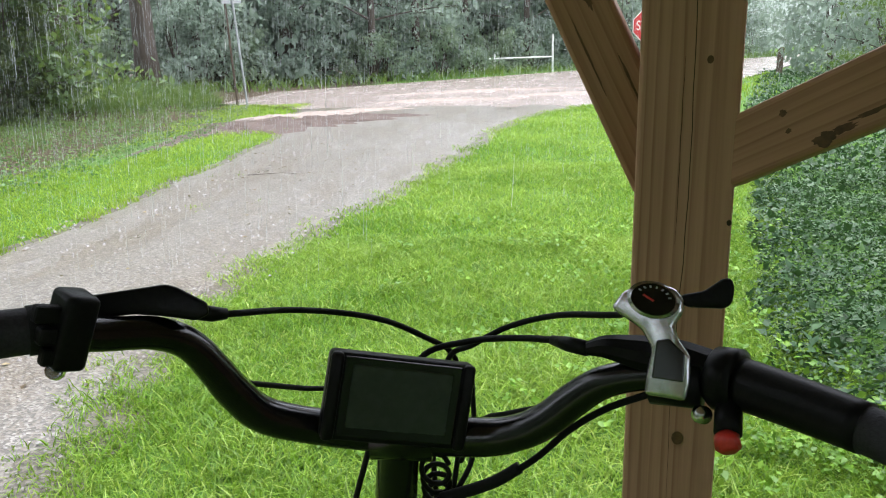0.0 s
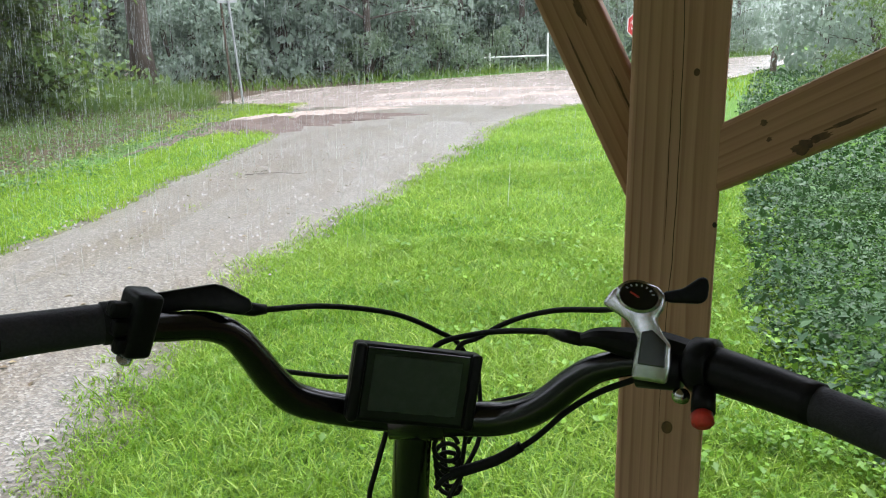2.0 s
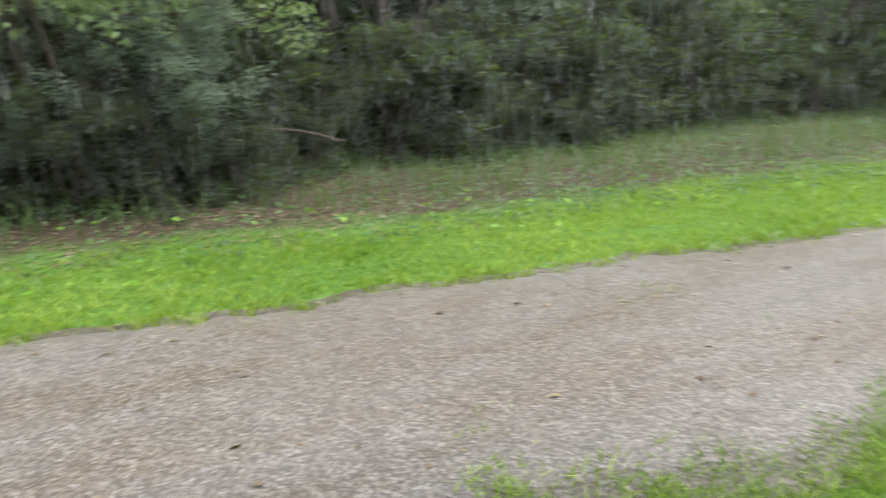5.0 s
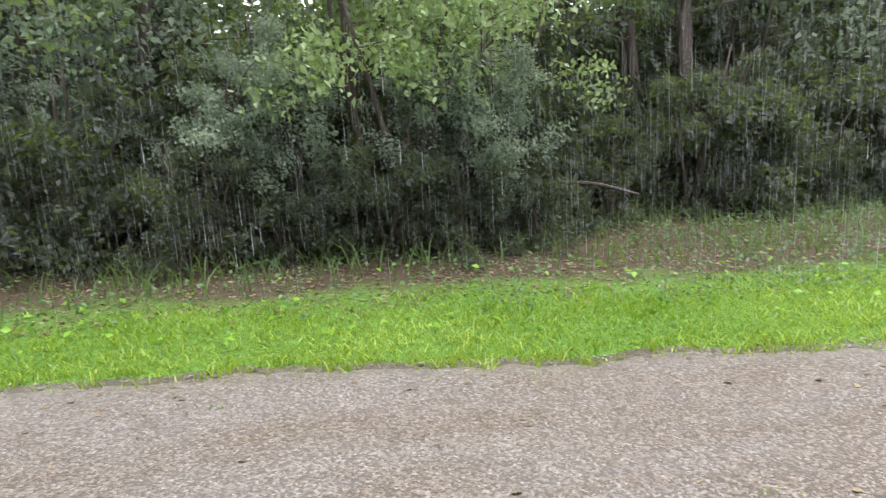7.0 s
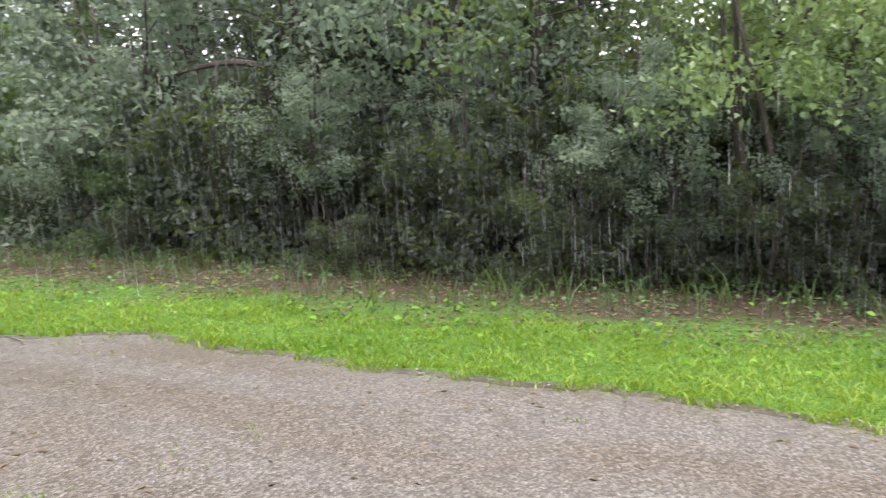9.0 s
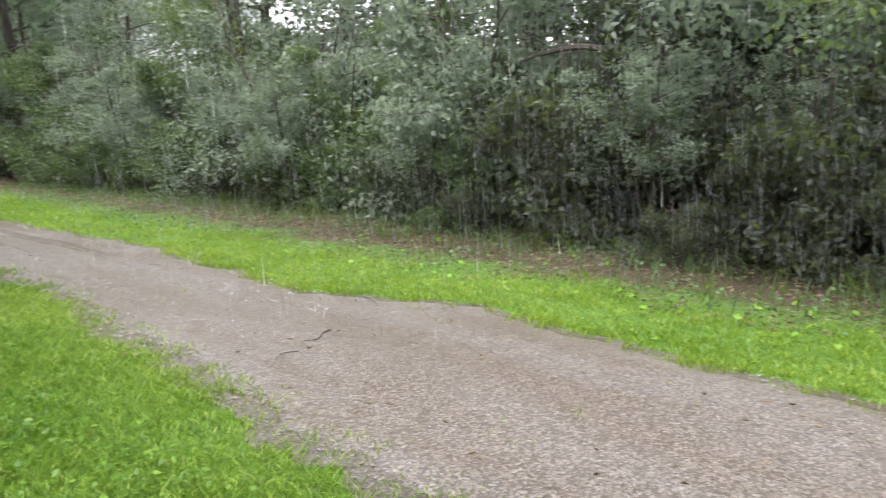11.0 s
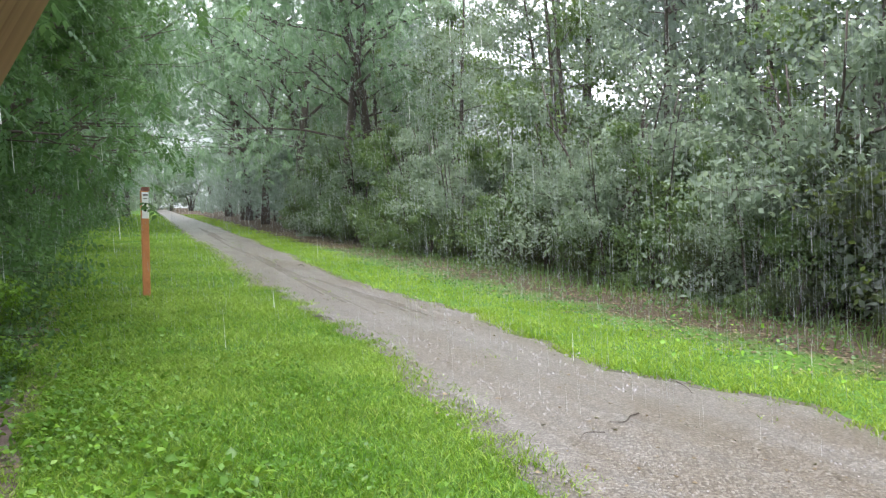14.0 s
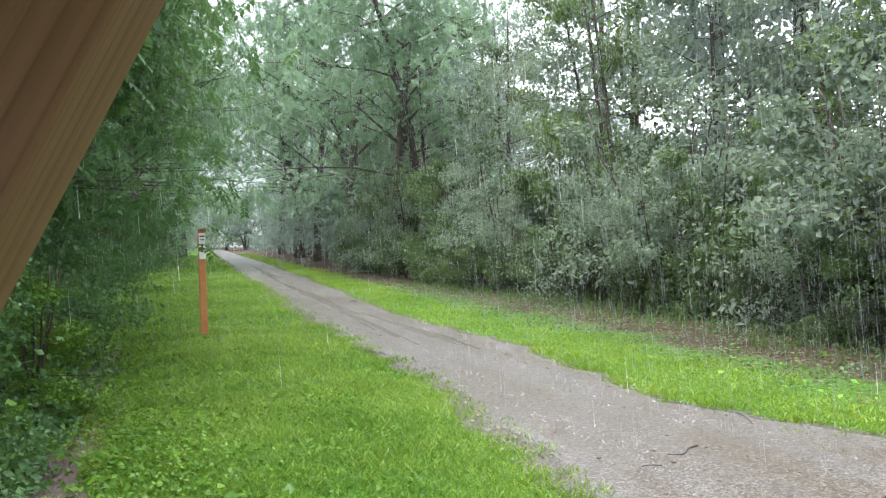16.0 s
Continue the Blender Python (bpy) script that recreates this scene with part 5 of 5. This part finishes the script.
for pts, r in CABLES:
    part("cable", tube("cable", pts, r, 10), M_RUBBER, bike, smooth=True)
part("cable_sleeve", tube("cable_sleeve", [(0.0, 0.918, 0.957), (-0.023, 0.9165, 0.943), (-0.061, 0.917, 0.928)], 0.0048, 12), M_RUBBER, bike, smooth=True)
part("cable_coil", tube("cable_coil", [(-0.066 + 0.011 * math.cos(a * 0.9), 0.922 + 0.004 * a / 6, 0.955 - 0.0016 * a + 0.011 * math.sin(a * 0.9)) for a in range(0, 36)], 0.0022, 8, True, 2), M_RUBBER, bike, "coiled black wire wrap", True)
# stem, steering column, fork and front wheel
part("stem", tube("stem", [(-0.09, 0.912, 0.99), (-0.094, 0.922, 0.965), (-0.099, 0.932, 0.92), (-0.105, 0.95, 0.84), (-0.11, 0.965, 0.76)], [0.0155, 0.0165, 0.017, 0.0175, 0.021], 20), M_BLACK, bike, "black stem", True)
part("stem_clamp", tube("stem_clamp", [(-0.112, 0.912, 0.985), (-0.066, 0.914, 0.984)], 0.0195, 20, False), M_BLACK, bike, smooth=True)
part("head_tube", tube("head_tube", [(-0.11, 0.965, 0.76), (-0.118, 0.995, 0.62)], 0.024, 20, False), M_BLACK, bike, smooth=True)
for s in (-1, 1):
    part("fork_leg", tube("fork_leg", [(-0.118 + 0.03 * s, 0.99, 0.64), (-0.12 + 0.055 * s, 1.0, 0.60), (-0.122 + 0.057 * s, 1.06, 0.30)], [0.016, 0.016, 0.012], 12), M_BLACK, bike, smooth=True)
wheel = part("wheel", disc("wheel", pose(-0.122, 1.06, 0.30, 0, 90, 0), 0.03, 0.1, 20, 0.004), M_STEEL, bike, "front wheel hub")
bm = bmesh.new()
tube_into(bm, [Vector((-0.122, 1.06 + 0.275 * math.cos(a * math.pi / 24), 0.30 + 0.275 * math.sin(a * math.pi / 24))) for a in range(49)], 0.025, 12, False)
part("tyre", bm_mesh("tyre", bm), M_RUBBER, wheel, "black tyre", True)
bm = bmesh.new()
tube_into(bm, [Vector((-0.122, 1.06 + 0.245 * math.cos(a * math.pi / 24), 0.30 + 0.245 * math.sin(a * math.pi / 24))) for a in range(49)], 0.012, 8, False)
part("rim", bm_mesh("rim", bm), M_BLACK, wheel, smooth=True)
# display
tl, tr, br, bl = (Vector(p) for p in ((-0.132, 0.882, 1.063), (-0.035, 0.915, 1.042), (-0.037, 0.900, 0.977), (-0.141, 0.869, 1.003)))
dm = frame_at((tl + tr + br + bl) / 4, (tr + br) - (tl + bl), (tl + tr) - (bl + br))
dw, dh = ((tr + br) - (tl + bl)).length / 2, ((tl + tr) - (bl + br)).length / 2
display = part("display", block("display", dm @ pose(0, 0.010, 0), dw, 0.018, dh, 0.004, 3), M_PLASTIC, bike, "black rectangular display unit", True)
part("bezel", block("bezel", dm @ pose(0, 0.001, 0.001), dw * 0.80, 0.003, dh * 0.90, 0.001, 2), M_BEZEL, display, "glossy bezel")
part("screen", block("screen", dm @ pose(0, 0.0002, 0.0015), dw * 0.69, 0.003, dh * 0.72, 0.0008, 1), M_SCREEN, display, "dark greenish screen, switched off")
for s in (-1, 1):
    part("side_rail", block("side_rail", dm @ pose(s * dw * 0.452, 0.002, 0), dw * 0.085, 0.009, dh * 1.0, 0.003, 2), M_PLASTIC, display, smooth=True)
part("bracket", block("bracket", dm @ pose(0, 0.026, -0.022), 0.05, 0.02, 0.018, 0.003, 2), M_PLASTIC, display)
part("button", block("button", dm @ pose(0.02, 0.012, -dh / 2 - 0.001), 0.02, 0.008, 0.004, 0.001, 1), M_RUBBER, display)
# right: brake lever body, gear shifter, throttle, grip
lever_r = part("brake_lever", tube("brake_lever", [(0.047, 0.896, 1.064), (0.060, 0.892, 1.067), (0.080, 0.886, 1.066), (0.105, 0.874, 1.066), (0.125, 0.862, 1.064)], [0.005, 0.0085, 0.012, 0.0135, 0.013], 10), M_PLASTIC, bike, "black brake lever body")
part("barrel_adjuster", tube("barrel_adjuster", [(0.023, 0.919, 1.061), (0.034, 0.909, 1.062), (0.047, 0.897, 1.0635)], [0.0035, 0.0055, 0.0055], 14, False), M_PLASTIC, lever_r, smooth=True)
dc = Vector((0.089, 0.876, 1.099))
dd = (eye0 - dc).normalized()
pm = facing((0.0885, 0.8675, 1.0785))
OUTLINE = ((-71, 53), (-54, 79), (-30, 92), (-4, 96), (25, 88), (39, 71), (37, 51), (24, 31), (34, 8), (52, -14), (52, -52), (46, -80), (-15, -75), (-12, -48), (-6, -4), (-24, 24), (-50, 40))
shifter = part("gear_shifter", slab("gear_shifter", OUTLINE, pm, 0.010, 0.003), M_SILVER, bike, "silver gear shifter with an oval dial", True)
part("dial_ring", disc("dial_ring", pm @ pose(-0.0035, 0.0290, 0.0095, -14, 0, -12) @ Matrix.Diagonal((1, 0.74, 1, 1)), 0.0165, 0.006, 28, 0.002), M_SILVER, shifter, smooth=True)
q = pm @ pose(-0.0035, 0.0290, 0.0125, -14, 0, -12) @ Matrix.Diagonal((1, 0.74, 1, 1))
dial = part("dial", disc("dial", q, 0.0140, 0.002, 28, 0.0005), M_BEZEL, shifter, "black gear dial")
for k in range(7):
    a = radians(25 + 21 * k)
    part("dial_mark", block("dial_mark", q @ pose(0.0108 * math.cos(a), 0.0108 * math.sin(a), 0.0012, 0, 0, math.degrees(a)), 0.002, 0.0012, 0.0004, 0), M_GALV, dial)
part("needle", block("needle", q @ pose(-0.003, 0.0, 0.0012, 0, 0, -25), 0.008, 0.0016, 0.0006, 0), M_RED, dial, "orange-red needle")
part("window", slab("window", ((0, 8), (18, 12), (42, -10), (41, -52), (-5, -49)), pm @ pose(0, 0, 0.0075), 0.0035, 0.0009), M_BEZEL, shifter, "black inset")
part("shifter_core", tube("shifter_core", [(0.088, 0.874, 1.052), (0.118, 0.862, 1.055)], 0.0165, 18, False), M_PLASTIC, shifter, smooth=True)
part("thumb_lever", slab("thumb_lever", ((32, 80), (66, 88), (94, 110), (106, 110), (110, 96), (108, 72), (98, 63), (42, 62), (32, 68)), pm @ pose(0, 0, -0.004), 0.009, 0.0026), M_PLASTIC, shifter, "black thumb lever", True)
throttle = part("throttle", tube("throttle", [(0.122, 0.8655, 1.0585), (0.127, 0.862, 1.059), (0.139, 0.853, 1.061), (0.1395, 0.8525, 1.061)], [0.015, 0.0205, 0.0205, 0.015], 20, False), M_PLASTIC, bike, "black twist throttle housing", True)
part("throttle_sleeve", tube("throttle_sleeve", [(0.139, 0.853, 1.0595), (0.165, 0.825, 1.0600), (0.191, 0.795, 1.0600)], [0.0168, 0.0160, 0.0150], 20), M_PLASTIC, throttle, smooth=True)
part("switch_stalk", tube("switch_stalk", [(0.132, 0.850, 1.052), (0.129, 0.838, 1.043), (0.127, 0.829, 1.037)], [0.008, 0.0085, 0.0085], 14, False), M_PLASTIC, throttle, smooth=True)
part("red_button", disc("red_button", frame_at((0.1258, 0.8245, 1.0335), (1, 0, 0), Vector((-0.003, -0.012, -0.008))), 0.0078, 0.011, 20, 0.002), M_RED, throttle, "red push button", True)
part("clamp_bolt", disc("clamp_bolt", frame_at((0.115, 0.8465, 1.0405), (1, 0.3, 0), dd), 0.0058, 0.008, 18, 0.001), M_STEEL, throttle, "bright steel bolt", True)
part("grip", tube("grip", [(0.179, 0.809, 1.060), (0.198, 0.786, 1.0595), (0.222, 0.754, 1.059), (0.255, 0.709, 1.059)], [0.0138, 0.0138, 0.014, 0.0155], 20), M_GREYRUB, bike, "grey rubber grip", True)

# ---- signs, posts ----
marker = thing("trail_marker", (-0.414, -11.403, 0), "orange-brown trail marker post with a white label", "marker post")
part("post", block("post", pose(-0.414, -11.403, 0.72, 0, 0.6, 8), 0.10, 0.05, 1.48, 0.008, 2), M_MARKER, marker)
part("cap", block("cap", pose(-0.421, -11.403, 1.475, 0, 0.6, 8), 0.106, 0.056, 0.055, 0.008, 2), M_MARKCAP, marker, "dark red-brown cap")
label = part("label_plate", block("label_plate", pose(-0.4185, -11.374, 1.255, 0, 0.6, 8), 0.088, 0.006, 0.36, 0.002, 1), M_WHITE, marker, "white label plate")
for z, w, h in ((1.395, 0.066, 0.02), (1.345, 0.05, 0.012)):
    part("text_bar", block("text_bar", pose(-0.419, -11.3695, z, 0, 0.6, 8), w, 0.003, h, 0), M_DARKWOOD, label)
for z in (1.27, 1.185):
    part("round_symbol", disc("round_symbol", pose(-0.418, -11.3695, z, 90, 0, 8), 0.017, 0.004, 20, 0), M_BEZEL, label, "dark round symbol")

bol = thing("bollard", (9.35, 30.9, 0), "dark weathered square wooden bollard by the road", "bollard")
part("post", block("post", pose(9.35, 30.9, 0.45, 0, 1, 20), 0.17, 0.17, 1.1, 0.02, 2), M_DARKWOOD, bol)

stop = thing("stop_sign", (3.07, 21.2, 0), "red octagonal stop sign with white border on a steel post", "road sign")
part("post", block("post", pose(3.07, 21.24, 1.1), 0.05, 0.04, 2.3, 0.004), M_GALV, stop)


def octagon(name, x, y, z, r, depth, turn):
    bm = bmesh.new()
    bmesh.ops.create_cone(bm, cap_ends=True, segments=8, radius1=r / math.cos(math.pi / 8), radius2=r / math.cos(math.pi / 8), depth=depth, matrix=pose(0, 0, 0, 0, 0, 22.5))
    bmesh.ops.transform(bm, matrix=pose(x, y, z, 90, 0, turn), verts=bm.verts[:])
    return bm_mesh(name, bm)


plate = part("plate", octagon("plate", 3.07, 21.2, 1.69, 0.375, 0.012, 8), M_WHITE, stop, "white border")
part("face", octagon("face", 3.07, 21.192, 1.69, 0.355, 0.012, 8), M_SIGNRED, plate, "red face")
font = bpy.data.curves.new("legend", "FONT")
font.body, font.size, font.extrude, font.align_x, font.align_y = "STOP", 0.33, 0.003, "CENTER", "CENTER"
holder = new("legend", font)
legend = bpy.data.meshes.new_from_object(holder)
bpy.data.objects.remove(holder)
legend.transform(pose(3.069, 21.183, 1.69, 90, 0, 8) @ Matrix.Diagonal((0.72, 1, 1, 1)))
part("legend", legend, M_WHITE, plate, "white letters STOP")

for n, (x0, y0, x1, y1) in enumerate(((-6.95, 18.85, -7.04, 18.82), (-6.69, 18.82, -6.84, 18.78))):
    sp = thing("sign_post", (x0, y0, 0), ("dark steel sign post" if n == 0 else "leaning grey steel sign post") + " at the road corner", "sign post", "sign posts at the corner")
    d = Vector((x1 - x0, y1 - y0, 2.46)) / 2.46
    part("post", tube("post", [Vector((x0, y0, -0.1)), Vector((x0, y0, 0)) + d * 3.1], 0.03, 8, False), M_GALV if n else M_DARKWOOD, sp)
    if n:
        part("plate", block("plate", pose(x0 - 0.19, y0 - 0.05, 2.75, 0, -3.5, 62), 0.6, 0.012, 0.75, 0.004, 1), M_GALV, sp, "grey back of a sign plate")

gate = thing("barrier", (0.3, 40.4, 0), "low white pipe barrier beyond the road", "barrier")
part("post", tube("post", [(1.34, 40.36, -0.1), (1.34, 40.36, 1.8)], 0.05, 10, False), M_WHITE, gate)
part("post", tube("post", [(-1.5, 39.5, -0.1), (-1.5, 39.5, 0.9)], 0.04, 10, False), M_WHITE, gate)
part("rail", tube("rail", [(1.34, 40.36, 0.72), (-1.8, 39.4, 0.68)], 0.035, 10, False), M_WHITE, gate)


# ---- loose sticks ----
def stick(pts, r, label):
    t = part("stick", tube("stick", pts, [r * (1 - 0.6 * k / (len(pts) - 1)) for k in range(len(pts))], 6), M_BARK)
    tagged(t, label, "stick", "fallen sticks")


stick([(-3.05, -3.98, 0.015), (-2.95, -3.93, 0.022), (-2.86, -3.86, 0.015), (-2.74, -3.84, 0.03)], 0.005, "small dark forked twig on the gravel")
stick([(-2.62, -3.72, 0.014), (-2.52, -3.74, 0.02), (-2.42, -3.68, 0.014)], 0.0035, "short dark twig on the gravel")
stick([(-3.85, -4.6, 0.015), (-3.78, -4.4, 0.02), (-3.72, -4.28, 0.015)], 0.004, "thin twig by the gravel's edge")
stick([(-8.2, 1.5, 0.3), (-7.9, 2.0, 0.5), (-7.6, 2.5, 0.52), (-7.3, 2.9, 0.42)], 0.03, "bare grey fallen branch in the wood's edge")
stick([(-2.9, 8.2, 0.015), (-2.6, 8.3, 0.02), (-2.3, 8.25, 0.015)], 0.004, "thin stick on the gravel")
stick([(-8.3, -4.9, 2.1), (-8.0, -5.4, 2.25), (-7.9, -6.0, 2.2), (-7.8, -6.6, 2.05)], 0.05, "bare dark branch among the shrubs")
stick([(1.6, -5.6, 0.62), (1.3, -6.1, 0.72), (1.15, -6.5, 0.7)], 0.012, "dead twig sticking out of the hedge")

# ---- rain ----
def rain(n, d0, d1, seed):
    """Fine needles of falling water round the place; nearer ones thin and short, far ones widened to stand in for haze.
    """
    r = np.random.default_rng(seed)
    d = (d0 ** 0.7 + (d1 ** 0.7 - d0 ** 0.7) * r.uniform(0, 1, n)) ** (1 / 0.7)
    a = r.uniform(radians(55), radians(295), n)
    x, y = d * np.cos(a), d * np.sin(a)
    z = r.uniform(0, 1, n) * np.minimum(1.7 + 0.4 * d, 16.0)
    k = ~((x > -0.75) & (x < 2.6) & (y > -1.2) & (y < 2.2))
    x, y, z, d = x[k], y[k], z[k], d[k]
    m = len(x)
    a = r.uniform(0, 6.3, m)
    s = np.stack([np.cos(a), np.sin(a), np.zeros(m)], 1) * ((0.0004 + 0.00018 * d) * r.uniform(0.5, 1.4, m))[:, None] / 2
    f = np.stack([np.full(m, 0.06), np.full(m, -0.03), np.full(m, 1.0)], 1) * ((0.09 + 0.003 * d) * r.uniform(0.4, 1.5, m))[:, None]
    p = np.stack([x, y, z], 1)
    v = np.stack([p - s, p + s, p + f], 1).reshape(-1, 3)
    return v, np.arange(m * 3).reshape(-1, 3)


stuff("rain", rain(340000, 6.0, 65.0, 1), M_RAIN, "heavy falling rain as fine pale streaks", "rain")


def fine_streaks(n, seed):
    r = np.random.default_rng(seed)
    d, a = r.uniform(3.6, 7.2, n), r.uniform(radians(100), radians(250), n)
    x, y, z = d * np.cos(a), d * np.sin(a), r.uniform(0.2, 3.4, n)
    s = np.stack([-np.sin(a), np.cos(a), np.zeros(n)], 1) * r.uniform(0.0003, 0.0006, n)[:, None]
    f = np.stack([np.full(n, 0.06), np.full(n, -0.03), np.full(n, 1.0)], 1) * r.uniform(0.10, 0.34, n)[:, None]
    p = np.stack([x, y, z], 1)
    return np.stack([p - s, p + s, p + f], 1).reshape(-1, 3), np.arange(n * 3).reshape(-1, 3)


def long_drops(n, seed):
    r = np.random.default_rng(seed)
    d, a = r.uniform(4.5, 8.5, n), r.uniform(radians(80), radians(290), n)
    x, y, z = d * np.cos(a), d * np.sin(a), r.uniform(0.1, 3.2, n)
    s = np.stack([-np.sin(a), np.cos(a), np.zeros(n)], 1) * r.uniform(0.0009, 0.0019, n)[:, None]
    f = np.stack([np.full(n, 0.06), np.full(n, -0.03), np.full(n, 1.0)], 1) * r.uniform(0.12, 0.4, n)[:, None]
    p = np.stack([x, y, z], 1)
    return np.stack([p - s, p + s, p + f], 1).reshape(-1, 3), np.arange(n * 3).reshape(-1, 3)


stuff("rain", fine_streaks(9000, 12), M_RAIN, "thin falling streaks of rain before the wood", "rain")
stuff("rain", long_drops(150, 9), M_WHITE, "single bright falling rain drops", "rain")
